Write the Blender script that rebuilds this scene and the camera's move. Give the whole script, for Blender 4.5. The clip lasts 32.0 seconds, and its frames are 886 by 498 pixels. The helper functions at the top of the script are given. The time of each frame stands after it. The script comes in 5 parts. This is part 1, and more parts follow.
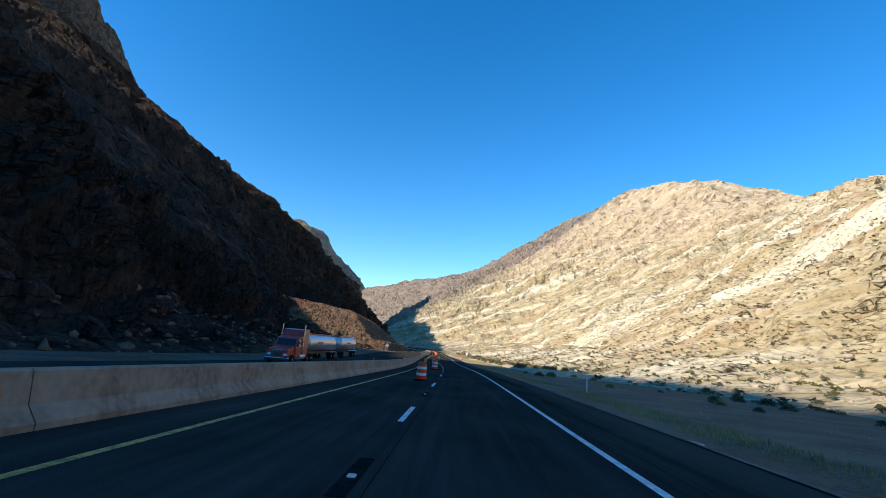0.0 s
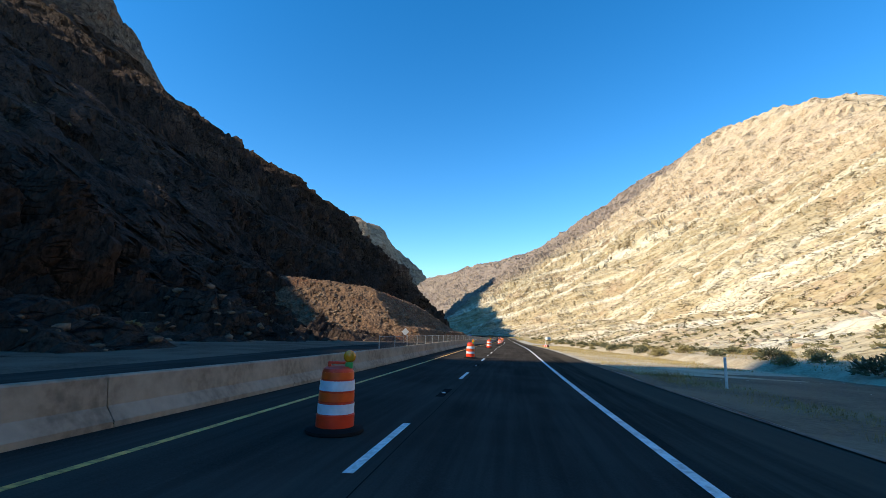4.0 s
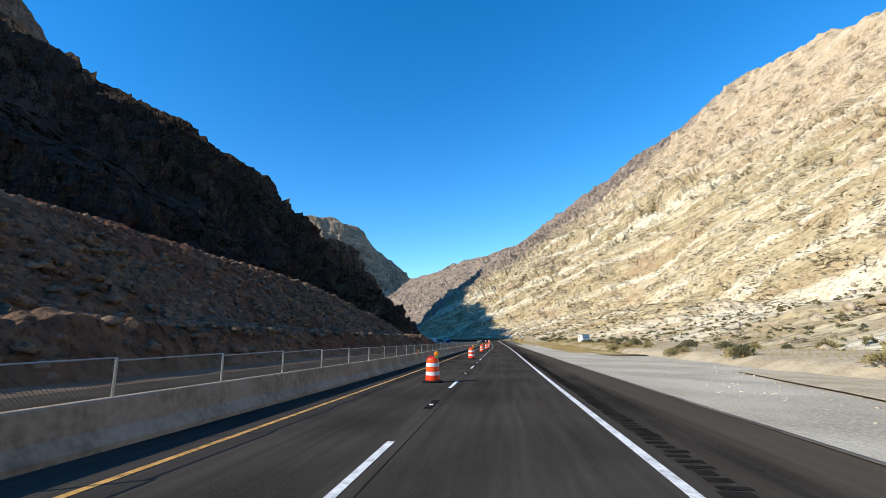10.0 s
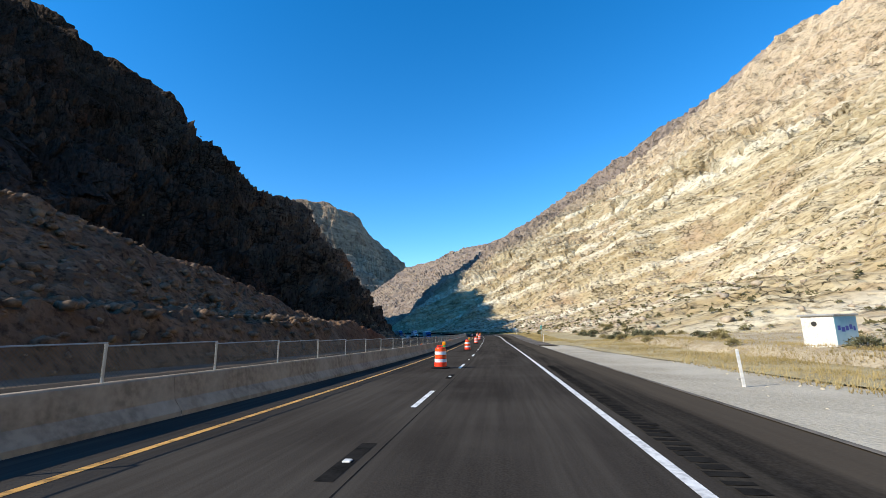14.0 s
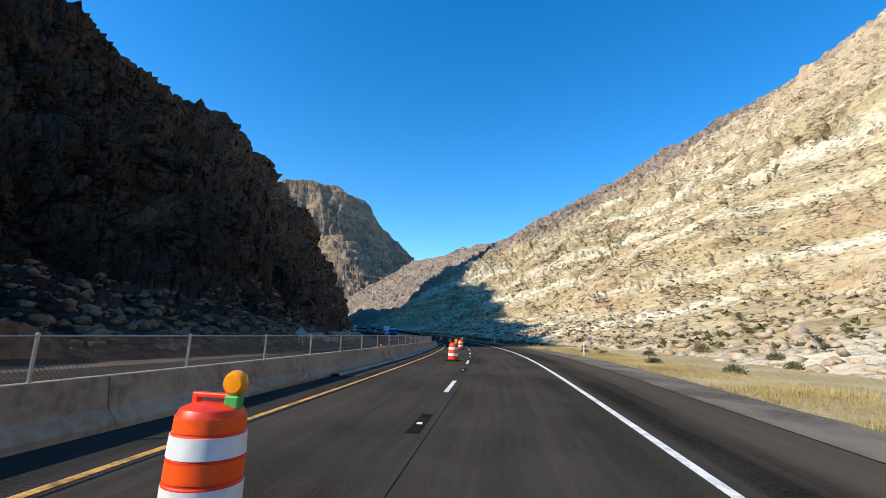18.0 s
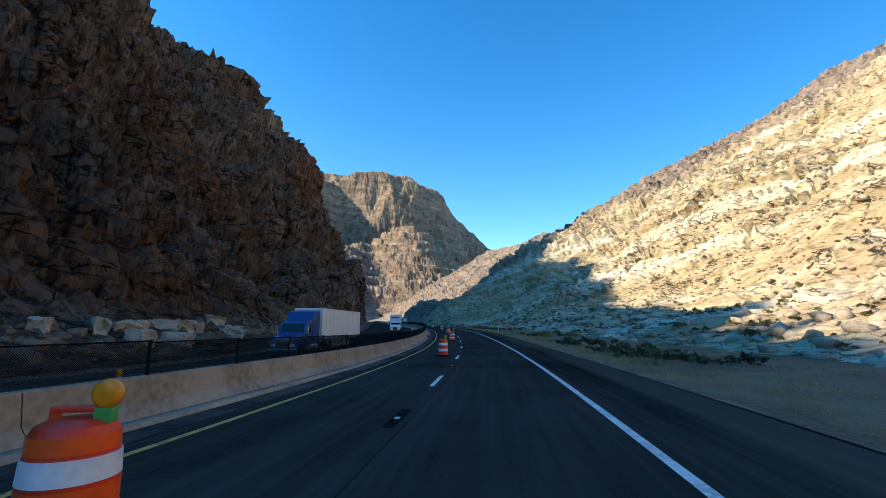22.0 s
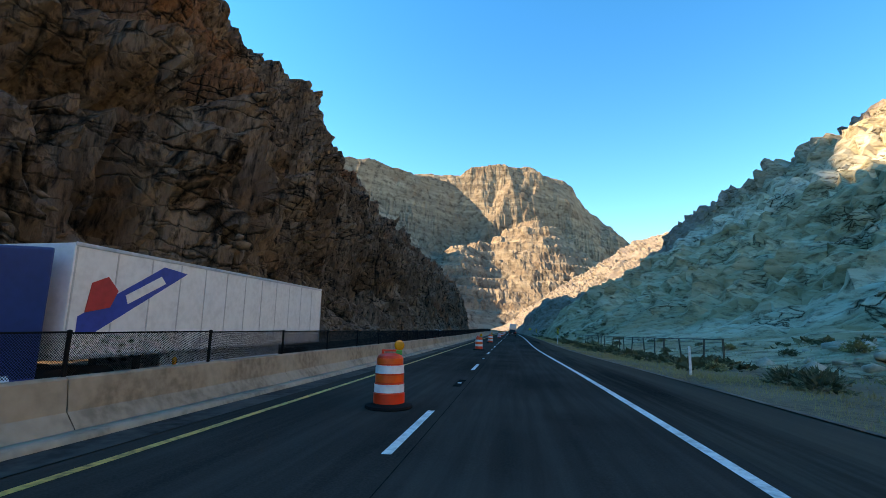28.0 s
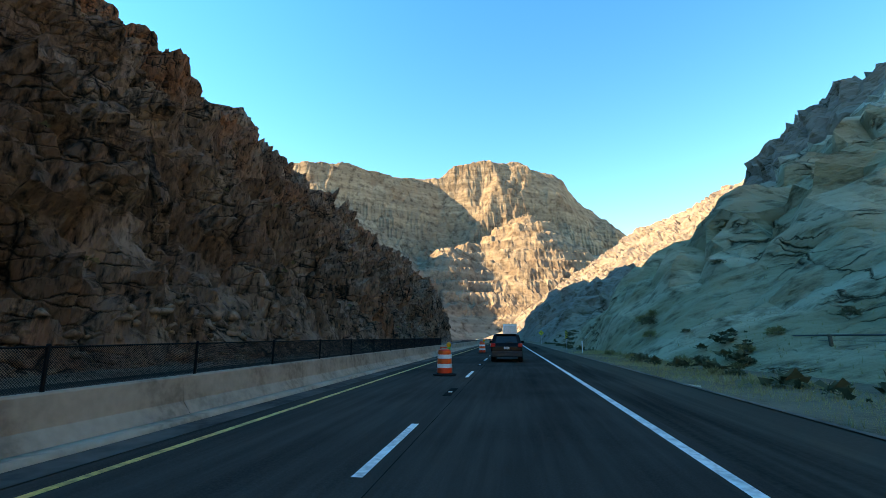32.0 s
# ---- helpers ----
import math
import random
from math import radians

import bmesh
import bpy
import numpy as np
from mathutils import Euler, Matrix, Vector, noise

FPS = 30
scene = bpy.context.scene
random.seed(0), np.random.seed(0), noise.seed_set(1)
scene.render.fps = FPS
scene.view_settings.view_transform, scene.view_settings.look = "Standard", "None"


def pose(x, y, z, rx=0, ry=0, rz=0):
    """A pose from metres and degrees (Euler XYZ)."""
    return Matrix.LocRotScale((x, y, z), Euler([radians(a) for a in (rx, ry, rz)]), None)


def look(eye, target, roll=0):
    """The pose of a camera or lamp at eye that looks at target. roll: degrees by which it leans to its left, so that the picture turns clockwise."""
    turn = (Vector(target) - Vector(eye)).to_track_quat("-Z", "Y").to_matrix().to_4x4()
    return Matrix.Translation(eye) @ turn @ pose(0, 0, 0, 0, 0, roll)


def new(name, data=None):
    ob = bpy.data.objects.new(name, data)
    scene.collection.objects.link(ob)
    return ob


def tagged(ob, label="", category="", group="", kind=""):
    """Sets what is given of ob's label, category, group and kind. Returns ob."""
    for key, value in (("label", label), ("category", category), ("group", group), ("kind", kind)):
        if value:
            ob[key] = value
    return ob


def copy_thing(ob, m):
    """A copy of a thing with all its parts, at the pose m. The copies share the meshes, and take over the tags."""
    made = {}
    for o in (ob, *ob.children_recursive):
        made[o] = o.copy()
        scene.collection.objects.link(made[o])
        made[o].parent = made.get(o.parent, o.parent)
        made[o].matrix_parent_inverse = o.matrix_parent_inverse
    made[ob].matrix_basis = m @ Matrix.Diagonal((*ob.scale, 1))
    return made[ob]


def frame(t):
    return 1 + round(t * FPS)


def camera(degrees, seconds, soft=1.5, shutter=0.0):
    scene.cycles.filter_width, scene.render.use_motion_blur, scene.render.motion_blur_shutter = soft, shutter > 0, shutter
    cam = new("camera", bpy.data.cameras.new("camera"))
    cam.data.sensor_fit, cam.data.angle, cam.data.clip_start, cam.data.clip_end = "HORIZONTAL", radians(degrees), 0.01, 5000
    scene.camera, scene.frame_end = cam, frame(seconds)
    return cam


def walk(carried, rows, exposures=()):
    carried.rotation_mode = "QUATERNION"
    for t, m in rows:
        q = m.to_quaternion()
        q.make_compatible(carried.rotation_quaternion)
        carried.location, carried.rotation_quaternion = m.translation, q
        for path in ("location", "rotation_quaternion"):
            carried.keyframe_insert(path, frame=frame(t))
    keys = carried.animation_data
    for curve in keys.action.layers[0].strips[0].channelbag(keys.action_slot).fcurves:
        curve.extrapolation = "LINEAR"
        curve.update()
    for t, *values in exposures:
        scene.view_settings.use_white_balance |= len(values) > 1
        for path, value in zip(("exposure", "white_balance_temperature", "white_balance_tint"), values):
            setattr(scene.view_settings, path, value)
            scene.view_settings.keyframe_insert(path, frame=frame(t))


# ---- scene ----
cam = camera(89.0, 32.0, soft=0.8)
METRES, EYE, TILT, LEAN, TURN = 742.0, 1.5, 12.0, -5.0, 0.0
ROWS = [
    (0.0, 0.0, 0.0, 0.0, 0.0, 0.0, -0.0),
    (0.5, 0.0011, 0.015, -0.0036, 1.78, -0.1, 0.76),
    (1.0, 0.0018, 0.0302, -0.0073, 3.32, -0.12, 1.82),
    (1.5, 0.0023, 0.0452, -0.0108, 4.82, -0.2, 2.83),
    (2.0, 0.0024, 0.0602, -0.0144, 6.24, -0.44, 3.56),
    (2.5, 0.0021, 0.075, -0.018, 7.34, -0.67, 4.25),
    (3.0, 0.002, 0.0899, -0.0215, 8.06, -0.97, 4.5),
    (3.5, 0.0018, 0.1046, -0.025, 8.07, -0.89, 5.24),
    (5.5, 0.0009, 0.1638, -0.0379, 6.41, -0.69, 8.29),
    (6.0, 0.0007, 0.1793, -0.0415, 5.81, -0.55, 8.99),
    (6.5, 0.0004, 0.1947, -0.0451, 5.6, -0.77, 9.46),
    (7.0, 0.0003, 0.2101, -0.0486, 5.81, -1.18, 9.34),
    (7.5, 0.0003, 0.2252, -0.052, 5.63, -1.06, 9.3),
    (8.0, 0.0002, 0.2405, -0.0555, 5.62, -0.94, 9.17),
    (8.5, 0.0002, 0.2555, -0.059, 5.92, -0.9, 9.16),
    (9.0, 0.0002, 0.2704, -0.0624, 6.09, -0.46, 9.4),
    (9.5, -0.0001, 0.2853, -0.0658, 6.35, -0.33, 9.14),
    (10.0, -0.0003, 0.3002, -0.0691, 6.53, -0.27, 8.82),
    (10.5, -0.0007, 0.3153, -0.0726, 6.73, -0.46, 8.59),
    (11.0, -0.001, 0.3302, -0.076, 6.96, -0.69, 8.45),
    (11.5, -0.0011, 0.3454, -0.0795, 7.08, -0.91, 8.62),
    (12.0, -0.0015, 0.3604, -0.0829, 6.94, -1.02, 8.76),
    (12.5, -0.0019, 0.3756, -0.0862, 6.8, -0.98, 8.77),
    (13.0, -0.0023, 0.3908, -0.0895, 6.65, -0.97, 8.79),
    (13.5, -0.0026, 0.4061, -0.093, 6.72, -0.96, 8.44),
    (14.0, -0.0027, 0.4213, -0.0964, 6.86, -1.01, 7.85),
    (14.5, -0.0031, 0.4367, -0.0997, 6.93, -1.16, 7.19),
    (16.5, -0.0059, 0.4972, -0.113, 7.56, -0.36, 4.23),
    (17.0, -0.0065, 0.5129, -0.1163, 7.79, -0.29, 3.78),
    (17.5, -0.0073, 0.5287, -0.1195, 8.23, -0.41, 3.26),
    (18.0, -0.0082, 0.5445, -0.1227, 8.78, -0.59, 2.71),
    (18.5, -0.0093, 0.5605, -0.1259, 9.11, -0.57, 2.41),
    (19.0, -0.0102, 0.5764, -0.1292, 9.79, -0.59, 1.98),
    (19.5, -0.0116, 0.5922, -0.1325, 10.7, -0.72, 1.89),
    (20.0, -0.0129, 0.6082, -0.1357, 11.88, -0.83, 2.71),
    (20.5, -0.0149, 0.6246, -0.1392, 13.01, -0.69, 3.36),
    (21.0, -0.0172, 0.6409, -0.1426, 15.0, -0.73, 3.57),
    (21.5, -0.02, 0.6573, -0.1459, 16.97, -0.45, 4.08),
    (22.0, -0.0234, 0.6736, -0.1492, 18.89, -0.37, 4.52),
    (22.5, -0.0271, 0.6896, -0.1523, 20.71, -0.43, 4.83),
    (23.0, -0.0312, 0.7052, -0.1553, 22.45, -0.17, 4.93),
    (23.5, -0.0358, 0.7207, -0.1582, 24.04, 0.25, 5.2),
    (24.0, -0.0407, 0.7358, -0.161, 25.8, 0.52, 5.14),
    (24.5, -0.046, 0.7508, -0.1637, 27.32, 0.65, 4.97),
    (26.5, -0.0686, 0.8065, -0.1731, 32.05, 2.13, 6.0),
    (27.0, -0.0752, 0.8205, -0.1756, 33.32, 2.1, 6.2),
    (27.5, -0.0818, 0.8342, -0.178, 34.34, 2.22, 6.77),
    (28.0, -0.0887, 0.8477, -0.1803, 35.28, 2.43, 7.29),
    (28.5, -0.0957, 0.8611, -0.1827, 35.9, 2.75, 7.89),
    (29.0, -0.1028, 0.8744, -0.185, 36.39, 2.75, 8.11),
    (29.5, -0.1097, 0.8876, -0.1874, 36.58, 2.77, 8.24),
    (30.0, -0.1166, 0.9008, -0.1897, 36.32, 2.62, 8.54),
    (30.5, -0.1235, 0.9139, -0.192, 35.64, 2.52, 9.41),
    (31.0, -0.1302, 0.9269, -0.1942, 35.1, 2.86, 10.28),
    (31.5, -0.1367, 0.9399, -0.1965, 34.76, 3.38, 10.94),
    (32.0, -0.1432, 0.9527, -0.1986, 34.52, 3.79, 11.4),
]
EXPOSURES = [(0.0, 0.5, 6100, 8), (3.0, 0.62, 6400, 8), (6.0, 0.52, 6100, 7), (13.0, 0.48, 5900, 7), (19.0, 0.52, 6000, 7), (21.0, 0.78, 6400, 8), (24.0, 1.12, 7000, 9), (28.0, 1.5, 8200, 9), (32.0, 1.8, 9600, 10)]
walk(cam, [(t, pose(0, 0, EYE, TILT, LEAN, TURN) @ pose(METRES * x, METRES * y, METRES * z, 90 + pitch, roll, yaw)) for t, x, y, z, yaw, pitch, roll in ROWS], EXPOSURES)

# ---- light ----
SUN_AZ, SUN_EL = 57.0, 30.0      # degrees: the sun stands behind and to the left of the first view
world = bpy.data.worlds.new("sky")
scene.world = world
world.use_nodes = True
wn = world.node_tree
sky = wn.nodes.new("ShaderNodeTexSky")
sky.sky_type, sky.sun_disc = "NISHITA", False
sky.sun_elevation, sky.sun_rotation = radians(SUN_EL), radians(180 + SUN_AZ)
sky.altitude, sky.air_density, sky.dust_density, sky.ozone_density = 700, 1.0, 0.0, 2.0
wn.nodes["Background"].inputs["Strength"].default_value = 0.17
tone = wn.nodes.new("ShaderNodeHueSaturation")
tone.inputs["Saturation"].default_value, tone.inputs["Hue"].default_value = 1.38, 0.5
wn.links.new(sky.outputs[0], tone.inputs["Color"])
wn.links.new(tone.outputs[0], wn.nodes["Background"].inputs[0])
TO_SUN = Vector((-math.sin(radians(SUN_AZ)) * math.cos(radians(SUN_EL)), -math.cos(radians(SUN_AZ)) * math.cos(radians(SUN_EL)), math.sin(radians(SUN_EL))))
lamp = bpy.data.lights.new("sun", "SUN")
lamp.energy, lamp.angle, lamp.color = 5.0, radians(0.53), (1.0, 0.86, 0.66)
sun = new("sun", lamp)
sun.matrix_world = look(TO_SUN * 100, (0, 0, 0))

# ---- materials ----


def material(name, base, dark, light, grain=3.0, rough=0.9, bump=0.3, big=0.15, metal=0.0, detail=8.0, spec=0.3, depth=0.05):
    """A node material: base colour broken up by a large and a fine noise, with relief; grain: features per metre."""
    m = bpy.data.materials.new(name)
    m.use_nodes = True
    t = m.node_tree
    b = t.nodes["Principled BSDF"]
    b.inputs["Roughness"].default_value, b.inputs["Metallic"].default_value = rough, metal
    b.inputs["Specular IOR Level"].default_value = spec
    co = t.nodes.new("ShaderNodeTexCoord")
    n1, n2 = t.nodes.new("ShaderNodeTexNoise"), t.nodes.new("ShaderNodeTexNoise")
    n1.inputs["Scale"].default_value, n1.inputs["Detail"].default_value = grain, detail
    n2.inputs["Scale"].default_value, n2.inputs["Detail"].default_value = grain * big, 4.0
    mix, mix2 = t.nodes.new("ShaderNodeMix"), t.nodes.new("ShaderNodeMix")
    mix.data_type = mix2.data_type = "RGBA"
    r1, r2 = t.nodes.new("ShaderNodeValToRGB"), t.nodes.new("ShaderNodeValToRGB")
    r1.color_ramp.elements[0].position, r1.color_ramp.elements[1].position = 0.35, 0.65
    r2.color_ramp.elements[0].position, r2.color_ramp.elements[1].position = 0.4, 0.62
    for n in (n1, n2):
        t.links.new(co.outputs["Object"], n.inputs["Vector"])
    t.links.new(n1.outputs["Fac"], r1.inputs[0])
    t.links.new(n2.outputs["Fac"], r2.inputs[0])
    mix.inputs["A"].default_value, mix.inputs["B"].default_value = (*dark, 1), (*base, 1)
    mix2.inputs["B"].default_value = (*light, 1)
    t.links.new(r1.outputs[0], mix.inputs["Factor"])
    half = t.nodes.new("ShaderNodeMath")
    half.operation = "MULTIPLY"
    half.inputs[1].default_value = 0.6
    t.links.new(r2.outputs[0], half.inputs[0])
    t.links.new(half.outputs[0], mix2.inputs["Factor"])
    t.links.new(mix.outputs["Result"], mix2.inputs["A"])
    t.links.new(mix2.outputs["Result"], b.inputs["Base Color"])
    if bump:
        bp = t.nodes.new("ShaderNodeBump")
        bp.inputs["Strength"].default_value, bp.inputs["Distance"].default_value = bump, depth
        t.links.new(n1.outputs["Fac"], bp.inputs["Height"])
        t.links.new(bp.outputs[0], b.inputs["Normal"])
    return m


def plain(name, base, rough=0.5, metal=0.0, spec=0.5, wear=0.12, scale=6.0):
    """A painted or moulded surface with faint dirt."""
    d = tuple(c * (1 - wear * 1.6) for c in base)
    l = tuple(min(1, c * (1 + wear)) for c in base)
    return material(name, base, d, l, grain=scale, rough=rough, bump=0.05, big=0.25, metal=metal, spec=spec, depth=0.01)


def paving(name, dark, base, light, across, along, grain, spec=0.0, outer=None):
    """Asphalt: streaks along the lanes (scales in features per metre), patches and stone grain."""
    m = material(name, base, dark, light, grain=grain, rough=0.92, bump=0.4, big=0.006, depth=0.012, spec=spec)
    t = m.node_tree
    b = t.nodes["Principled BSDF"]
    old = b.inputs["Base Color"].links[0].from_socket
    uv, mp = t.nodes.new("ShaderNodeUVMap"), t.nodes.new("ShaderNodeMapping")
    mp.inputs["Scale"].default_value = (across, along, 1)
    t.links.new(uv.outputs[0], mp.inputs["Vector"])
    for scale, lo, hi, gain in ((1.0, 0.38, 0.62, 0.6), (5.0, 0.4, 0.6, 0.35)):
        n, r, x = t.nodes.new("ShaderNodeTexNoise"), t.nodes.new("ShaderNodeMapRange"), t.nodes.new("ShaderNodeMix")
        n.inputs["Scale"].default_value, n.inputs["Detail"].default_value, n.inputs["Roughness"].default_value = scale, 5.0, 0.6
        r.inputs["From Min"].default_value, r.inputs["From Max"].default_value, r.inputs["To Max"].default_value = lo, hi, gain
        x.data_type = "RGBA"
        x.inputs["B"].default_value = (*(light if scale == 1.0 else dark), 1)
        t.links.new(mp.outputs[0], n.inputs["Vector"])
        t.links.new(n.outputs["Fac"], r.inputs["Value"])
        t.links.new(r.outputs[0], x.inputs["Factor"])
        t.links.new(old, x.inputs["A"])
        old = x.outputs["Result"]
    if outer:
        # a dusty strip beyond the offset outer[0], with a ragged edge
        sep, n, add, r, x = (t.nodes.new(k) for k in ("ShaderNodeSeparateXYZ", "ShaderNodeTexNoise", "ShaderNodeMath", "ShaderNodeMapRange", "ShaderNodeMix"))
        n.inputs["Scale"].default_value, n.inputs["Detail"].default_value = 1.6, 6.0
        add.operation = "MULTIPLY_ADD"
        add.inputs[1].default_value = 1.6
        r.inputs["From Min"].default_value, r.inputs["From Max"].default_value, r.inputs["To Max"].default_value = outer[0] + 0.6, outer[0] + 1.15, 0.62
        x.data_type = "RGBA"
        x.inputs["B"].default_value = (*outer[1], 1)
        t.links.new(uv.outputs[0], sep.inputs[0])
        t.links.new(mp.outputs[0], n.inputs["Vector"])
        t.links.new(n.outputs["Fac"], add.inputs[0])
        t.links.new(sep.outputs["X"], add.inputs[2])
        t.links.new(add.outputs[0], r.inputs["Value"])
        t.links.new(r.outputs[0], x.inputs["Factor"])
        t.links.new(old, x.inputs["A"])
        old = x.outputs["Result"]
    t.links.new(old, b.inputs["Base Color"])
    return m


ASPHALT = paving("asphalt", (0.027, 0.023, 0.02), (0.048, 0.042, 0.036), (0.077, 0.068, 0.057), 0.9, 0.035, 40)
SHOULDER = paving("worn_asphalt", (0.012, 0.011, 0.01), (0.031, 0.028, 0.025), (0.085, 0.073, 0.057), 1.1, 0.035, 16, outer=(3.9, (0.1, 0.082, 0.062)))
GROOVE = material("dusty_groove", (0.02, 0.019, 0.018), (0.014, 0.013, 0.012), (0.03, 0.028, 0.025), grain=16, rough=0.98, bump=0.3, depth=0.01, spec=0.0)
TAR = material("tar", (0.018, 0.017, 0.016), (0.01, 0.01, 0.01), (0.03, 0.028, 0.026), grain=20, rough=0.95, bump=0.3, depth=0.01, spec=0.0)
PAINT_WHITE = plain("white_road_paint", (0.72, 0.71, 0.68), 0.7, wear=0.25, scale=12)
PAINT_YELLOW = plain("yellow_road_paint", (0.66, 0.34, 0.07), 0.7, wear=0.4, scale=12)
CONCRETE = material("barrier_concrete", (0.32, 0.255, 0.18), (0.19, 0.15, 0.105), (0.42, 0.35, 0.26), grain=6, rough=0.9, bump=0.2, big=0.12, depth=0.01)
GUTTER = material("stained_gutter", (0.06, 0.055, 0.048), (0.025, 0.023, 0.02), (0.13, 0.118, 0.1), grain=5, rough=0.95, bump=0.3, big=0.1, depth=0.01, spec=0.05)
DIRT = material("brown_dirt", (0.13, 0.09, 0.06), (0.07, 0.05, 0.035), (0.19, 0.14, 0.1), grain=5, rough=1, bump=0.6, big=0.05, depth=0.08, spec=0.1)
BROWN_STONE = material("brown_stone", (0.165, 0.108, 0.068), (0.07, 0.045, 0.028), (0.26, 0.19, 0.13), grain=4, rough=1, bump=0.5, big=0.2, depth=0.05, spec=0.1)
SHOULDER_DIRT = material("dusty_asphalt_edge", (0.12, 0.1, 0.078), (0.06, 0.05, 0.04), (0.24, 0.205, 0.16), grain=6, rough=1, bump=0.5, big=0.08, depth=0.04)
GRAVEL = material("gravel", (0.47, 0.41, 0.31), (0.3, 0.26, 0.19), (0.6, 0.54, 0.42), grain=9, rough=1, bump=0.6, big=0.02, depth=0.06)


def rock(name, dark, base, light, accent, squash, dip, fine=0.5, depth=0.8, joints=(), bands=0.0, bend_by=3.5, shade_tint=None, upper=None, grain=(0.3, 0.52), streak=(1.0, 1.0, 1.0), slab=None):
    """Layered rock: squash sets the scale along x, y, z; dip tilts the beds along y;
    shade_tint: colour of painted-in shade and two places along y between which its cover thins out; upper: colour and
    heights of the cliff band;
    accent stains in large patches; joints: scales and widths of cracks whose shade is painted dark; bands: scale of
    wide pale beds; slab: their colour; streak: scale of the grain along x, y, z."""
    m = bpy.data.materials.new(name)
    m.use_nodes = True
    t = m.node_tree
    b = t.nodes["Principled BSDF"]
    b.inputs["Roughness"].default_value, b.inputs["Specular IOR Level"].default_value = 0.95, 0.1

    def node(kind, **kw):
        n = t.nodes.new(kind)
        for k, v in kw.items():
            n.inputs[k].default_value = v
        return n

    co = node("ShaderNodeTexCoord")
    tilt = node("ShaderNodeMapping", Rotation=(radians(dip), 0, 0))
    mp = node("ShaderNodeMapping", Scale=squash)
    t.links.new(co.outputs["Object"], tilt.inputs["Vector"])
    t.links.new(tilt.outputs[0], mp.inputs["Vector"])
    beds = node("ShaderNodeTexNoise", Scale=1.0, Detail=6.0, Roughness=0.6)
    t.links.new(mp.outputs[0], beds.inputs["Vector"])
    grit = node("ShaderNodeTexNoise", Scale=fine, Detail=10.0, Roughness=0.65)
    patch = node("ShaderNodeTexNoise", Scale=0.022, Detail=5.0, Roughness=0.6)
    block = node("ShaderNodeTexVoronoi", Scale=fine * 0.9)
    mp3 = node("ShaderNodeMapping", Scale=streak)
    t.links.new(tilt.outputs[0], mp3.inputs["Vector"])
    t.links.new(mp3.outputs[0], grit.inputs["Vector"])
    t.links.new(co.outputs["Object"], patch.inputs["Vector"])
    mp2 = node("ShaderNodeMapping", Scale=tuple(min(1.0, 0.35 + q * 3) for q in squash))
    t.links.new(tilt.outputs[0], mp2.inputs["Vector"])
    t.links.new(mp2.outputs[0], block.inputs["Vector"])

    def mixed(fac, a, c, lo, hi):
        r = node("ShaderNodeMapRange", **{"From Min": lo, "From Max": hi})
        t.links.new(fac, r.inputs["Value"])
        x = t.nodes.new("ShaderNodeMix")
        x.data_type = "RGBA"
        t.links.new(r.outputs[0], x.inputs["Factor"])
        for sock, v in (("A", a), ("B", c)):
            if isinstance(v, tuple):
                x.inputs[sock].default_value = (*v, 1)
            else:
                t.links.new(v, x.inputs[sock])
        return x.outputs["Result"]

    c = mixed(beds.outputs["Fac"], base, light, 0.42, 0.66)
    c = mixed(patch.outputs["Fac"], c, accent, 0.52, 0.68)
    if bands:
        wide = node("ShaderNodeTexNoise", Scale=bands, Detail=4.0, Roughness=0.55)
        t.links.new(mp.outputs[0], wide.inputs["Vector"])
        c = mixed(wide.outputs["Fac"], c, slab or light, 0.51, 0.64)
    sep = node("ShaderNodeSeparateXYZ")
    t.links.new(co.outputs["Object"], sep.inputs[0])

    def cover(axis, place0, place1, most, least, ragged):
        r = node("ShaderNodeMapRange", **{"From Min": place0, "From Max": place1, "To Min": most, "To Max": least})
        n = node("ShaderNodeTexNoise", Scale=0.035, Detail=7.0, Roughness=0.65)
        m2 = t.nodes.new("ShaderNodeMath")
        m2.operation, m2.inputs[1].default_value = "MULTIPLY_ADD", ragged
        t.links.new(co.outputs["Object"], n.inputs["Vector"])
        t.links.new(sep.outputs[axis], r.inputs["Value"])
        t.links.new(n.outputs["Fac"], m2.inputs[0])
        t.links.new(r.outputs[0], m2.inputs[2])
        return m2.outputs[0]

    if upper:
        c = mixed(cover("Z", upper[1], upper[2], -1.0, 0.35, 1.3), c, upper[0], 0.2, 1.15)
    # shade painted into the rock as a darker cover, thinning out along y
    if shade_tint:
        c = mixed(cover("Y", shade_tint[1], shade_tint[2], 0.55, -0.95, 1.0), c, shade_tint[0], 0.0, 1.15)
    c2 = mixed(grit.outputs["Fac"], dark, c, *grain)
    bend = node("ShaderNodeTexNoise", Scale=0.22, Detail=5.0, Roughness=0.6)
    t.links.new(co.outputs["Object"], bend.inputs["Vector"])
    shift = node("ShaderNodeVectorMath")
    shift.operation = "MULTIPLY_ADD"
    shift.inputs[1].default_value = (bend_by, bend_by, bend_by)
    t.links.new(bend.outputs["Color"], shift.inputs[0])
    t.links.new(co.outputs["Object"], shift.inputs[2])
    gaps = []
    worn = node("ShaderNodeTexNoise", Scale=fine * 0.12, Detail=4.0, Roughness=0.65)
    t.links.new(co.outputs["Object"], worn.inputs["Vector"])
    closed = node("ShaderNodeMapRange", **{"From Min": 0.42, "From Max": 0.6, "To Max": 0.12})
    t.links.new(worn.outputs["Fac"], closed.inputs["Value"])
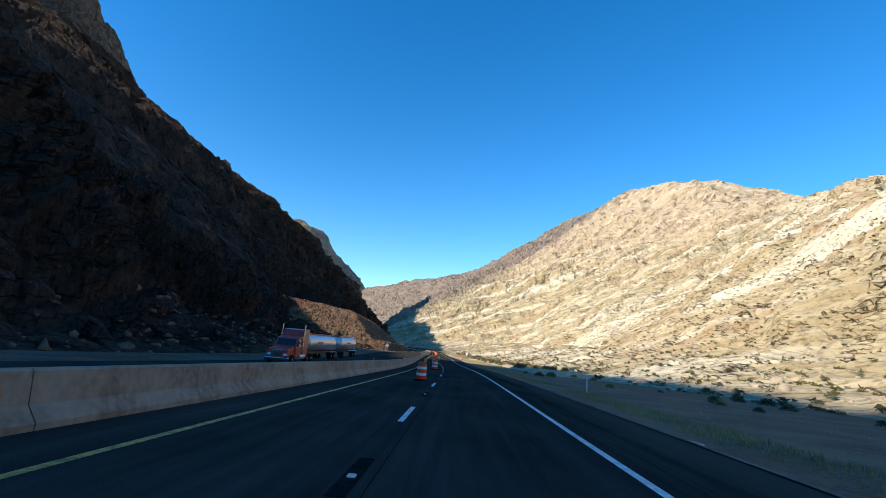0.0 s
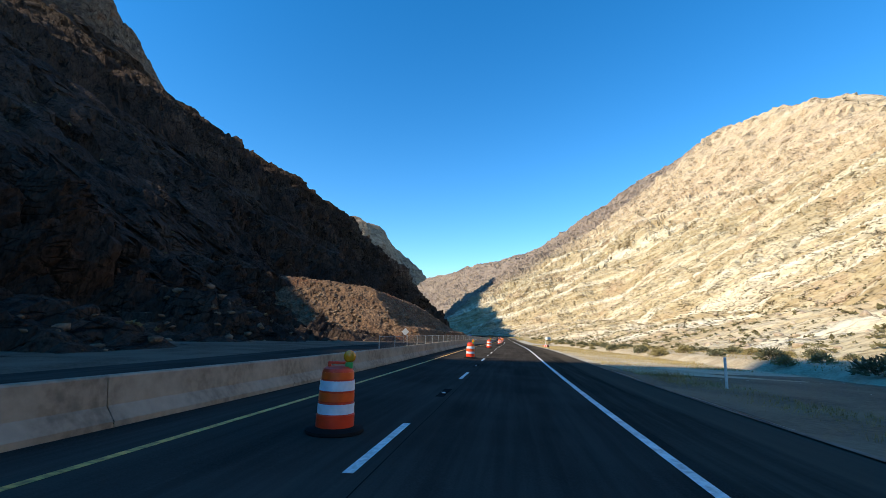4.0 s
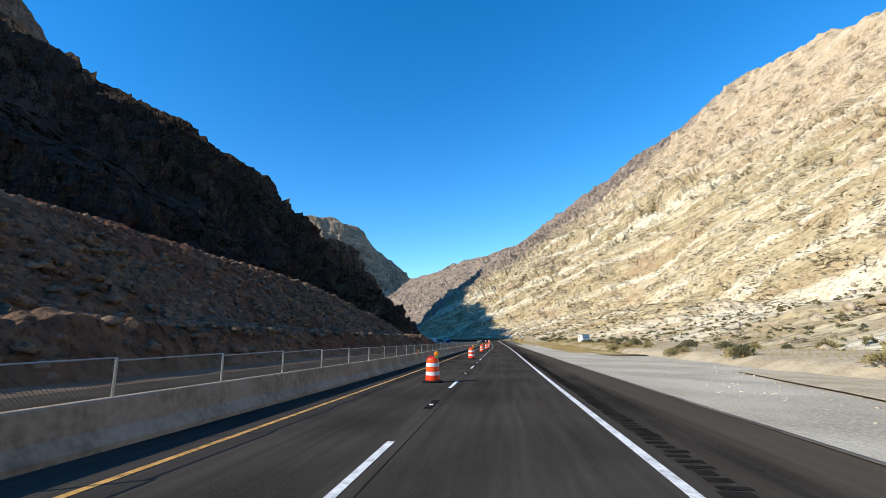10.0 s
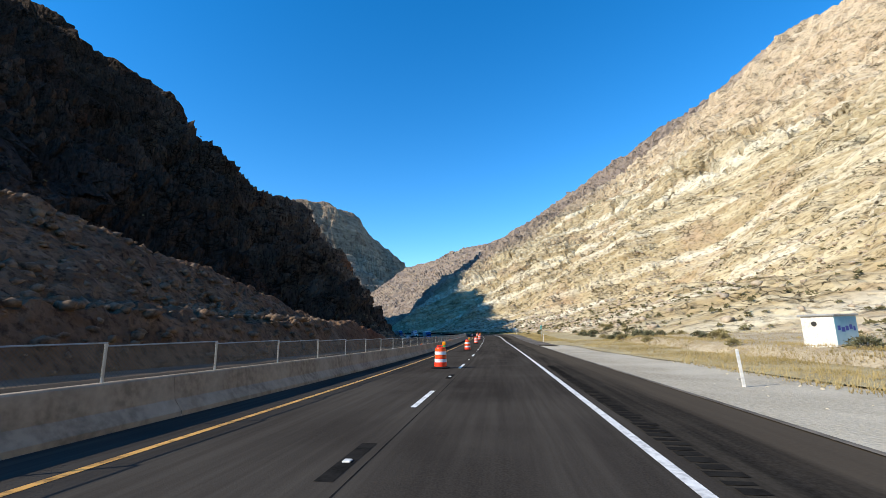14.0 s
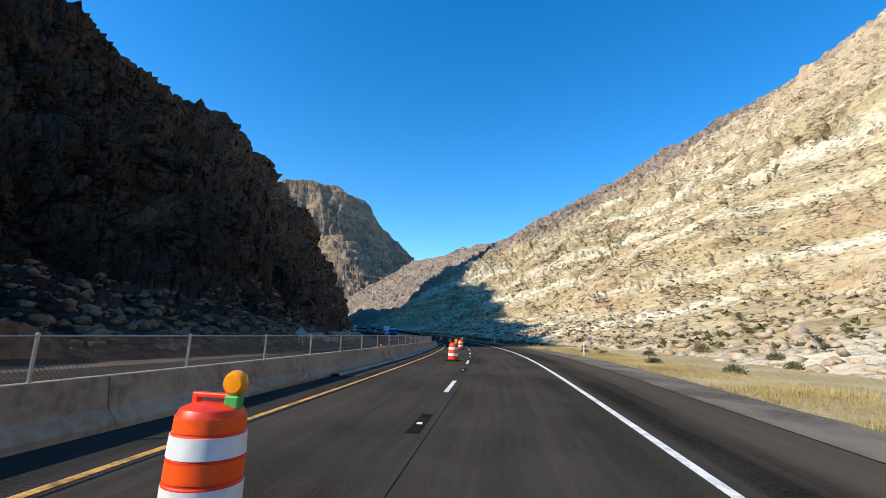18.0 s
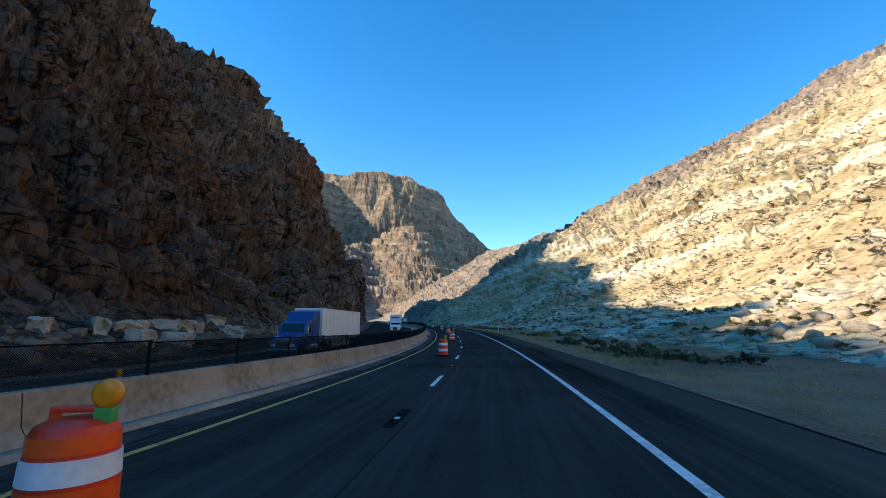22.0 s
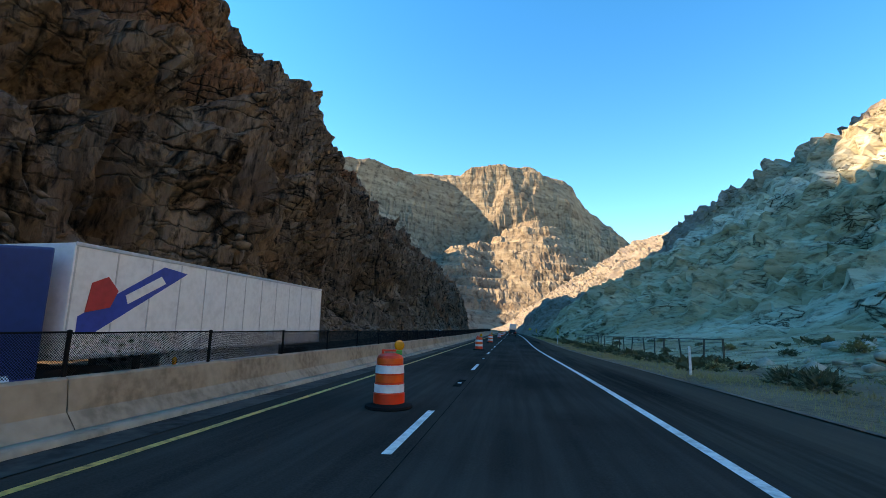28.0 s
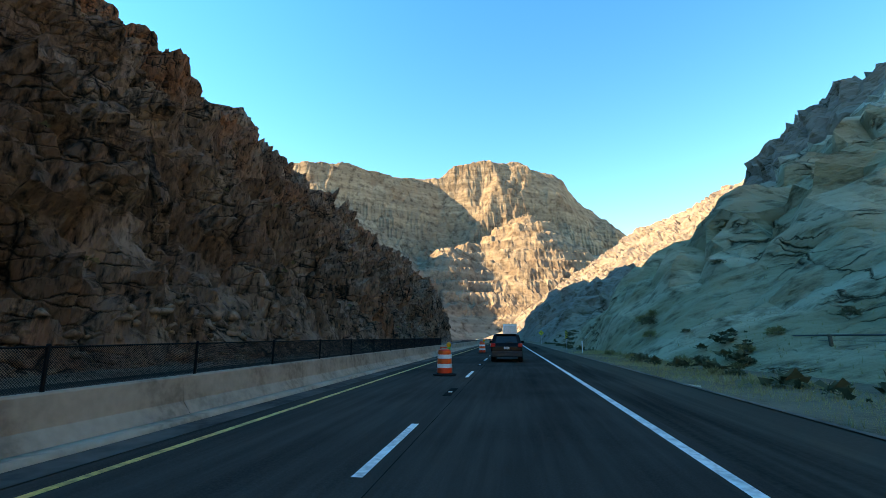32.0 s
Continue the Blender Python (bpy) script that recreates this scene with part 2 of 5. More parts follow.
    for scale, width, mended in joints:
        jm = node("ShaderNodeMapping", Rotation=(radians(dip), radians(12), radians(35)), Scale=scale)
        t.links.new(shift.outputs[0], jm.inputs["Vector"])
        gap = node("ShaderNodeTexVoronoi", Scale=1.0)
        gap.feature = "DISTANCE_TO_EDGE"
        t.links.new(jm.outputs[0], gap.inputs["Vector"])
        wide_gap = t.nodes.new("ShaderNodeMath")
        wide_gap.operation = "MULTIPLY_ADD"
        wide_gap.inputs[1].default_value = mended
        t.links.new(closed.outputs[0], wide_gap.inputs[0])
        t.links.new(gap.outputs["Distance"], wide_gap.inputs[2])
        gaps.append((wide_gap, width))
        # the dark of the cracks is shade painted into the colour
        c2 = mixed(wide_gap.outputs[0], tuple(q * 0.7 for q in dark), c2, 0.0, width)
    t.links.new(c2, b.inputs["Base Color"])
    bp = node("ShaderNodeBump", Strength=1.0, Distance=depth)
    bp2 = node("ShaderNodeBump", Strength=0.8, Distance=depth * 0.6)
    t.links.new(grit.outputs["Fac"], bp.inputs["Height"])
    t.links.new(block.outputs["Distance"], bp2.inputs["Height"])
    t.links.new(bp.outputs[0], bp2.inputs["Normal"])
    last = bp2
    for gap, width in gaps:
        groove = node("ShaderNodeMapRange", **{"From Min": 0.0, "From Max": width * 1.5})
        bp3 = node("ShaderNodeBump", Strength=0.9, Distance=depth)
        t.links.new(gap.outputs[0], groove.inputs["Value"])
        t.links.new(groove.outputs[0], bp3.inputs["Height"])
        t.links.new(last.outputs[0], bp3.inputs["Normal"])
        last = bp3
    t.links.new(last.outputs[0], b.inputs["Normal"])
    return m


# far buttress beyond y = 765 is tinted darker to paint in its shade
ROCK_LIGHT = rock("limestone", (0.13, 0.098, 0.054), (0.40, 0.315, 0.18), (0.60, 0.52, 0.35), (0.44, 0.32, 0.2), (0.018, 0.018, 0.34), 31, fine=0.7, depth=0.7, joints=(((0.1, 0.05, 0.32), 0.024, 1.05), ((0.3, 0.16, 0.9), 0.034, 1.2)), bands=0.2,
                  upper=((0.53, 0.41, 0.275), 55, 170), shade_tint=((0.262, 0.206, 0.17), 850, 765), grain=(0.3, 0.5), streak=(0.7, 0.7, 1.7), slab=(0.72, 0.655, 0.5))
# near part of the wall has its shade painted in, fading further along
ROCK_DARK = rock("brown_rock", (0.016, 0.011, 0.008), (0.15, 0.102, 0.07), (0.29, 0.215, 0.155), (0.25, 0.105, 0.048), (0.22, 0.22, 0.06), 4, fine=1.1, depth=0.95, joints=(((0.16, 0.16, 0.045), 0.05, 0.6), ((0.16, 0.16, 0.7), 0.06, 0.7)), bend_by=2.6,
                 shade_tint=((0.04, 0.027, 0.021), 450, 700), grain=(0.33, 0.5), streak=(1.3, 1.3, 0.4))
ROCK_FAR = rock("far_rock", (0.07, 0.048, 0.033), (0.215, 0.16, 0.112), (0.34, 0.265, 0.185), (0.2, 0.135, 0.09), (0.008, 0.008, 0.09), 3, fine=0.08, depth=5.0)
TALUS = rock("rubble", (0.024, 0.014, 0.009), (0.125, 0.074, 0.043), (0.215, 0.138, 0.085), (0.13, 0.046, 0.021), (0.25, 0.25, 0.3), 4, fine=1.3, depth=0.5)
BOULDER = material("boulder", (0.42, 0.34, 0.25), (0.25, 0.19, 0.13), (0.55, 0.47, 0.36), grain=4, rough=1, bump=0.6, big=0.2, depth=0.05)
SAGE = material("sage_leaf", (0.15, 0.135, 0.065), (0.09, 0.082, 0.04), (0.22, 0.195, 0.1), grain=5, rough=0.9, bump=0, big=0.1)
EARTH = material("pale_earth", (0.47, 0.38, 0.25), (0.3, 0.24, 0.15), (0.58, 0.49, 0.34), grain=5, rough=1, bump=0.7, big=0.1, depth=0.07)
# dry soil of the shaded verges, darkened to paint in part of their shade
SHADED_SOIL = material("shaded_dry_soil", (0.145, 0.115, 0.07), (0.075, 0.06, 0.036), (0.21, 0.17, 0.105), grain=5, rough=1, bump=0.6, big=0.06, depth=0.06)
STRAW = material("dry_grass", (0.4, 0.31, 0.13), (0.24, 0.18, 0.07), (0.5, 0.4, 0.19), grain=3, rough=0.9, bump=0, big=0.05)
STEEL = plain("galvanised_steel", (0.42, 0.42, 0.41), 0.5, 0.7)

# ---- the line of the road: x, y, z and cross slope in degrees, every 50 m ----
LINE = [(-2.15, -100.0, 2.30, 0.0), (-0.70, -50.0, 1.22, 0.6), (0.52, 0.0, 0.03, 0.6), (1.88, 49.9, -1.18, 0.3), (1.02, 99.9, -2.18, 1.0),
        (0.71, 149.9, -2.64, 2.1), (0.27, 199.9, -3.50, 2.1), (-0.62, 249.9, -4.31, 2.0), (-1.53, 299.9, -4.90, 2.1), (-2.62, 349.8, -5.52, 0.7),
        (-4.65, 399.8, -5.74, -0.8), (-7.50, 449.7, -5.53, -3.1), (-14.51, 499.3, -5.89, -3.7), (-26.18, 547.8, -6.16, -4.5), (-42.85, 594.7, -5.77, -4.5),
        (-64.00, 640.2, -5.77, -3.4), (-87.07, 684.6, -6.28, -1.3), (-109.75, 729.0, -6.46, 0.2), (-132.84, 773.4, -6.78, 0.4), (-156.02, 817.8, -7.10, 0.4),
        (-180.20, 861.7, -7.50, 0.0), (-205.20, 905.0, -7.80, 0.0), (-231.20, 947.7, -8.10, 0.0), (-258.20, 990.0, -8.40, 0.0), (-286.20, 1031.0, -8.70, 0.0)]
KN = np.array(LINE, float)


def line_at(s):
    """Place, direction and cross slope of the road at s metres from the start."""
    s = np.atleast_1d(np.asarray(s, float))
    q = np.clip((s + 100) / 50, 0, len(KN) - 1.001)
    i = np.floor(q).astype(int)
    f = (q - i)[:, None]
    p0, p1, p2, p3 = (KN[np.clip(i + k, 0, len(KN) - 1)] for k in (-1, 0, 1, 2))
    p = 0.5 * (2 * p1 + (p2 - p0) * f + (2 * p0 - 5 * p1 + 4 * p2 - p3) * f ** 2 + (3 * p1 - p0 - 3 * p2 + p3) * f ** 3)
    d = 0.5 * ((p2 - p0) + 2 * (2 * p0 - 5 * p1 + 4 * p2 - p3) * f + 3 * (3 * p1 - p0 - 3 * p2 + p3) * f ** 2)[:, :3]
    d /= np.linalg.norm(d, axis=1)[:, None]
    over = (s - 50 * (len(KN) - 1) + 100).clip(0) + (s + 100).clip(None, 0)
    return p[:, :3] + d * over[:, None], d, np.radians(p[:, 3])


def road(s, u, v=0.0, flat=False):
    """World points at s metres along the road, u to its right and v above its surface."""
    p, d, b = line_at(s)
    u, v = np.broadcast_to(u, p[:, 0].shape), np.broadcast_to(v, p[:, 0].shape)
    r = np.stack([d[:, 1], -d[:, 0], 0 * b], 1)
    r /= np.linalg.norm(r, axis=1)[:, None]
    up = np.cross(r, d)
    if flat:
        b = b * 0
    r2 = r * np.cos(b)[:, None] - up * np.sin(b)[:, None]
    n = up * np.cos(b)[:, None] + r * np.sin(b)[:, None]
    return p + r2 * u[:, None] + n * v[:, None]


def stand(s, u, v=0.0, turn=0.0):
    """The pose of a thing that stands on the road at (s, u); its y points along the road."""
    p = road(s, u, v)[0]
    _, d, b = line_at(s)
    return Matrix.Translation(Vector(p)) @ Matrix.Rotation(math.atan2(-d[0][0], d[0][1]), 4, "Z") @ Matrix.Rotation(float(b[0]), 4, "Y") @ Matrix.Rotation(radians(turn), 4, "Z")


# ---- mesh helpers ----


def mesh_object(name, verts, faces, mat, parent=None, smooth=False):
    me = bpy.data.meshes.new(name)
    me.from_pydata([tuple(v) for v in verts], [], [tuple(f) for f in faces])
    if smooth:
        me.polygons.foreach_set("use_smooth", [True] * len(me.polygons))
    me.update()
    me.materials.append(mat)
    ob = new(name, me)
    ob.parent = parent
    return ob


def grid_object(name, pts, mat, smooth=True, flip=False, uv=None):
    """A sheet from an array of points of shape (rows, columns, 3)."""
    a, b = pts.shape[:2]
    idx = np.arange(a * b).reshape(a, b)
    q = np.stack([idx[:-1, :-1], idx[:-1, 1:], idx[1:, 1:], idx[1:, :-1]], -1).reshape(-1, 4)
    if flip:
        q = q[:, ::-1]
    me = bpy.data.meshes.new(name)
    me.vertices.add(a * b)
    me.vertices.foreach_set("co", pts.reshape(-1).astype(np.float32))
    me.loops.add(q.size)
    me.loops.foreach_set("vertex_index", q.reshape(-1).astype(np.int32))
    me.polygons.add(len(q))
    me.polygons.foreach_set("loop_start", np.arange(0, q.size, 4, dtype=np.int32))
    me.polygons.foreach_set("use_smooth", np.full(len(q), smooth))
    me.update(calc_edges=True)
    if uv is not None:
        layer = me.uv_layers.new(name="UVMap")
        layer.data.foreach_set("uv", uv.reshape(-1, 2)[q.reshape(-1)].reshape(-1).astype(np.float32))
    me.validate()
    me.materials.append(mat)
    return new(name, me)


def part(name, bm, mat, parent=None, label="", smooth=False):
    """Links a bmesh as one mesh object under a thing or a part."""
    me = bpy.data.meshes.new(name)
    if smooth:
        for f in bm.faces:
            f.smooth = True
    bm.to_mesh(me)
    bm.free()
    if smooth:
        me.set_sharp_from_angle(angle=0.6)
    me.materials.append(mat)
    ob = new(name, me)
    ob.parent = parent
    return tagged(ob, label)


def empty(name, label, category, group="", kind=""):
    return tagged(new(name), label, category, group, kind)


def box(bm, x0, x1, y0, y1, z0, z1, bevel=0.0):
    vs = bmesh.ops.create_cube(bm, size=1.0, matrix=Matrix.Translation(((x0 + x1) / 2, (y0 + y1) / 2, (z0 + z1) / 2)) @ Matrix.Diagonal((x1 - x0, y1 - y0, z1 - z0, 1)))["verts"]
    if bevel:
        es = list({e for v in vs for e in v.link_edges})
        bmesh.ops.bevel(bm, geom=es, offset=bevel, segments=2, affect="EDGES", profile=0.5)
    return vs


def boxed(*a, bevel=0.0):
    bm = bmesh.new()
    box(bm, *a, bevel=bevel)
    return bm


def lathe(profile, n=20, axis="Z"):
    """A turned body from (radius, height) pairs, open ends closed."""
    bm = bmesh.new()
    rings = []
    for r, z in profile:
        rings.append([bm.verts.new((r * math.cos(2 * math.pi * k / n), r * math.sin(2 * math.pi * k / n), z)) for k in range(n)])
    for a, b in zip(rings, rings[1:]):
        for k in range(n):
            bm.faces.new((a[k], a[(k + 1) % n], b[(k + 1) % n], b[k]))
    bm.faces.new(rings[0][::-1])
    bm.faces.new(rings[-1])
    if axis == "X":
        bmesh.ops.rotate(bm, verts=bm.verts, matrix=Matrix.Rotation(math.pi / 2, 3, "Y"))
    return bm


def strip(s0, s1, u0, u1, v, step=2.0, columns=2):
    """A sheet along the road between two offsets."""
    n = max(2, int((s1 - s0) / step) + 1)
    ss = np.linspace(s0, s1, n)
    return np.stack([road(ss, u, v) for u in np.linspace(u0, u1, columns)], 1)


def sheet(name, s0, s1, u0, u1, v, mat, columns=5, step=2.0):
    """A paved sheet along the road, with metres across and along as its coordinates."""
    pts = strip(s0, s1, u0, u1, v, step, columns)
    S, U = np.meshgrid(np.linspace(s0, s1, pts.shape[0]), np.linspace(u0, u1, columns), indexing="ij")
    return grid_object(name, pts, mat, uv=np.stack([U, S], -1))


# ---- noise ----


def lattice(ix, iy, seed):
    h = (ix.astype(np.int64) * 374761393 + iy.astype(np.int64) * 668265263 + seed * 1442695041) & 0xFFFFFFFF
    h = ((h ^ (h >> 13)) * 1274126177) & 0xFFFFFFFF
    return ((h ^ (h >> 16)) & 0xFFFF) / 65535.0


def vnoise(x, y, seed=0):
    ix, iy = np.floor(x), np.floor(y)
    fx, fy = x - ix, y - iy
    fx, fy = fx * fx * (3 - 2 * fx), fy * fy * (3 - 2 * fy)
    a, b, c, d = lattice(ix, iy, seed), lattice(ix + 1, iy, seed), lattice(ix, iy + 1, seed), lattice(ix + 1, iy + 1, seed)
    return (a + (b - a) * fx) * (1 - fy) + (c + (d - c) * fx) * fy


def fbm(x, y, octaves=5, seed=0, gain=0.5, ridged=False):
    t, a, tot = 0, 1.0, 0
    for o in range(octaves):
        n = vnoise(x * 2 ** o + 17.3 * o, y * 2 ** o + 9.1 * o, seed + o)
        if ridged:
            n = 1 - np.abs(2 * n - 1)
        t, tot, a = t + a * n, tot + a, a * gain
    return t / tot


def ramp(x, *pairs):
    return np.interp(x, [p[0] for p in pairs], [p[1] for p in pairs])


def smooth_min(a, b, k):
    h = np.clip(0.5 + 0.5 * (b - a) / k, 0, 1)
    return b * (1 - h) + a * h - k * h * (1 - h)


def smooth_max(a, b, k):
    return -smooth_min(-a, -b, k)


def cells(x, y, seed=0):
    """Cell noise: a value for each cell, and the distance to its edge."""
    ix, iy = np.floor(x), np.floor(y)
    f1, f2, val = np.full(x.shape, 9.0), np.full(x.shape, 9.0), np.zeros(x.shape)
    for i in (-1, 0, 1):
        for j in (-1, 0, 1):
            cx, cy = ix + i, iy + j
            d = np.hypot(cx + lattice(cx, cy, seed) - x, cy + lattice(cx, cy, seed + 7) - y)
            v = lattice(cx, cy, seed + 19)
            near = d < f1
            f2 = np.where(near, f1, np.minimum(f2, d))
            val, f1 = np.where(near, v, val), np.where(near, d, f1)
    return val, f2 - f1

# ---- the gorge ----


STATIONS = (-140, 0, 100, 200, 300, 400, 480, 540, 590, 640, 690, 740, 800, 900, 1000, 1200, 1500)
LEFT_K = (1.000, 1.000, 0.720, 0.660, 0.681, 0.711, 0.755, 0.900, 0.900, 0.806, 1.200, 1.000, 0.850, 0.900, 0.850, 0.800, 0.600)
LEFT_FOOT = (28, 32, 55, 60, 60, 57, 50, 33, 30, 27, 24, 31, 26, 28, 26, 40, 40)
LEFT_FACE = (1.2, 1.0, 0.95, 0.95, 0.95, 0.95, 1.0, 1.2, 1.4, 1.6, 1.7, 1.6, 1.2, 1.45, 1.35, 1.2, 0.8)
LEFT_CAP = (330, 330, 330, 330, 330, 330, 330, 330, 330, 330, 330, 310, 230, 130, 110, 60, 40)
LEFT_RISE = (40, 40, 20, 10, 16, 27, 20, 21, 9, 52, 53, 44, 11, 3, 5, 5, 5)
RIGHT_B = (60, 60, 62, 65, 93, 80, 82, 82, 41, 66, 33, 24, 2, -2, 24, 31, 24)
RIGHT_K = (0.720, 0.720, 0.720, 0.719, 0.739, 0.733, 0.790, 0.892, 0.812, 0.892, 0.762, 0.716, 0.686, 0.634, 0.569, 0.565, 0.671)
RIGHT_CAP = (70, 70, 75, 89, 140, 157, 192, 272, 303, 317, 328, 347, 313, 344, 343, 210, 169)


def slope_left(s, u):
    """Height over the road of the mountain on the left: a steep foot, then a long even rise."""
    w = -u
    k, foot, face, cap, rise = (np.interp(s, STATIONS, q) for q in (LEFT_K, LEFT_FOOT, LEFT_FACE, LEFT_CAP, LEFT_RISE))
    sunward = s + 0.65 * w
    z = smooth_min(k * (w - ramp(sunward, (440, 18), (480, 6))), face * (w - foot), 6.0)
    z = smooth_min(z, rise + ramp(s, (470, 0.60), (540, 0.70), (590, 0.70), (640, 0.84), (705, 0.84), (745, 0.70)) * w, 8)
    z = smooth_min(z, cap, 20)
    z = smooth_min(z, ramp(s, (480, 180), (512, 126), (525, 108), (550, 76), (570, 66), (610, 74), (690, 99), (735, 106), (790, 200), (830, 300)) + ramp(s, (590, 0.7), (640, 0.84), (705, 0.84), (745, 0.7)) * np.maximum(w - 140, 0), 5)
    z = smooth_max(z, 330 - 0.9 * np.hypot((s - 815) / 1.15, w - 435), 12)
    talus = np.minimum(0.25 * (w - 30), 5)
    return np.maximum(smooth_max(z, talus, 5), -3)


def terrace_height(s, u):
    """A flat-topped spoil terrace with a bench cut along the road, at the foot of the left mountain."""
    w = -u + 2.2 * (fbm(s / 14, 0 * s, 3, 91) - 0.5)
    z = np.interp(w, (25, 26.5, 29, 33.5, 36, 51, 54, 62, 80, 100), (-2, 0.3, 4.4, 4.9, 5.6, 19.0, 20.2, 21.3, 24, 27))
    z = np.minimum(z, np.minimum(0.72 * (s - 232), 15 + 0.45 * (s - 248)) + 0.12 * (w - 30))
    return np.minimum(z, 0.22 * (440 - s))


def slope_right(s, u):
    b, k, cap = (np.interp(s, STATIONS, q) for q in (RIGHT_B, RIGHT_K, RIGHT_CAP))
    b = b + ramp(s, (890, 0), (935, 50), (1060, 42), (1300, 0))
    z = k * (u - b)
    z = smooth_min(z, 1.3 * (u - ramp(s, (790, -40), (830, 20), (860, 35), (905, 46), (960, 62), (1100, 40), (1200, -100))), 4)
    apron = 0.22 * (u - ramp(s, (0, 34), (385, 36), (410, 17), (470, 14), (1400, 12)))
    z = smooth_max(z, np.minimum(apron, 9), 4)
    bench = ramp(s, (825, -4), (850, 12), (880, 18), (985, 18), (1040, -4)) + 0.06 * (u - 20) + 5 * (fbm(s / 22, u / 22, 4, 107, ridged=True) - 0.55)
    z = smooth_max(z, bench, 3)
    z = smooth_min(z, 1.2 * (u - 10.5), 2.5)
    crest = 16 * (fbm(s / 30, u / 30, 5, 105, ridged=True) - 0.52)
    return smooth_min(z, cap + 0.06 * (u - 250) + crest, 8)


SHADE_AT = (-200, 14, 57, 95, 104, 169, 174, 220, 240, 256, 268, 286, 300, 380, 402, 411, 422, 442, 471, 514, 550, 583, 628, 653, 722, 768, 785, 830, 843, 900, 1100)
SHADE_UP = (70, 38, 53, 64, 30, 50, 34, 44, 52, 58, 63, 72, 88, 114, 122, 152, 168, 178, 190, 202, 203, 224, 253, 262, 312, 338, 384, 384, 250, 242, 255)


def surface(side, S, U):
    """World points on the rock of one side of the gorge, with its relief."""
    height, cracks, rough = (slope_left, 1.0, 1.0) if side < 0 else (slope_right, 0.6, 0.7)
    z = height(S, U)
    e = 0.5
    gs, gu = (height(S + e, U) - height(S - e, U)) / (2 * e), (height(S, U + e) - height(S, U - e)) / (2 * e)
    n = np.stack([-gs, -gu, np.ones_like(z)], -1)
    n /= np.linalg.norm(n, axis=-1)[..., None]
    lift = np.clip(z / 12, 0, 1)
    arc = U * 0.75 + z * 0.6 * side
    d = rough * (fbm(S / 60, arc / 60, 5, 3 + side, ridged=True) - 0.62) * 26
    d = d + cracks * (fbm(S / 9 + 0.3 * arc / 9, arc / 30, 4, 11 + side, ridged=True) - 0.6) * (5 if side > 0 else 3.2)
    d = d + rough * (fbm(S / 5, arc / 5, 3, 23 + side) - 0.5) * (2.2 if side > 0 else 0.6)
    if side < 0:
        warp = 3 * fbm(S / 12, arc / 12, 3, 60)
        slant = S - 0.28 * arc
        v1, e1 = cells((slant + warp) / 4.4, (arc + warp) / 22.0, 31)
        v2, e2 = cells((slant + warp) / 1.9, (arc + 2 * warp) / 4.2, 37)
        v3, e3 = cells((slant + 2 * warp) / 15.0, (arc + 2 * warp) / 46.0, 53)
        v4, e4 = cells((S + warp) / 1.3, (arc + 3 * warp) / 1.5, 59)
        v5, e5 = cells((S + 4 * warp) / 17.0, (arc + 0.2 * S + warp) / 5.0, 67)
        blocks = (v3 - 0.5) * 6.0 - 9.0 * np.clip(1.3 - e3 / 0.085, 0, 1) * (0.4 + 0.6 * (v3 > 0.4))
        blocks = blocks + (v1 - 0.5) * 4.4 - 4.5 * np.clip(1.2 - e1 / 0.13, 0, 1) * (v1 > 0.35)
        blocks = blocks + (v2 - 0.5) * 1.9 - 1.8 * np.clip(1 - e2 / 0.16, 0, 1) * (v2 > 0.55) + (v4 - 0.5) * 0.3
        v6, e6 = cells((slant + 0.6 * warp) / 10.0, 0.5 + arc / 400, 97)
        blocks = blocks + (v6 - 0.5) * 5.5 - 9.0 * np.clip(1.25 - e6 / 0.11, 0, 1) * (v6 > 0.35)
        v8, e8 = cells((S + 2 * warp) / 6.5, (arc + 0.25 * S + warp) / 2.3, 69)
        blocks = blocks + (v5 - 0.5) * 2.6 - 2.8 * np.clip(1 - e5 / 0.12, 0, 1) * v5 + (v8 - 0.5) * 1.0 - 1.3 * np.clip(1 - e8 / 0.16, 0, 1) * (v8 > 0.4)
    else:
        bed = arc + 1.0 * S
        warp = 4 * fbm(S / 15, bed / 15, 3, 61)
        v1, e1 = cells((S + warp) / 15.0, (bed + 0.6 * warp) / 3.0, 41)
        v2, e2 = cells((S + warp) / 2.8, (bed - warp) / 2.2, 43)
        v3, e3 = cells((S + 3 * warp) / 13.0, (bed + 2 * warp) / 17.0, 47)
        cliff = np.clip((z - 45) / 60 + ramp(S, (560, 0), (640, 0.9)) * np.clip(z / 12, 0, 1), 0.45, 1.3)
        blocks = (v1 - 0.5) * 3.0 * cliff - 1.2 * np.clip(1 - e1 / 0.12, 0, 1) * cliff + (v2 - 0.5) * 1.3
        blocks = blocks + cliff * ((v3 - 0.5) * 4.5 - 4.2 * np.clip(1 - e3 / 0.1, 0, 1) * (v3 > 0.45))
        v7, e7 = cells((S + 1.5 * warp) / 24.0, (arc + warp) / 48.0, 49)
        blocks = blocks - 7.0 * np.clip(1.2 - e7 / 0.07, 0, 1) * (v7 > 0.5) * np.clip((z - 26) / 14, 0, 1) * np.clip((170 - z) / 40, 0, 1)
        v8, e8 = cells((S + 2 * warp) / 4.2, (arc - 0.4 * S + 2 * warp) / 5.5, 45)
        v9, e9 = cells((S - warp) / 1.9, (arc + warp) / 2.1, 46)
        broken = ramp(S, (640, 0), (720, 1), (880, 1), (915, 0)) * np.clip(z / 10, 0, 1)
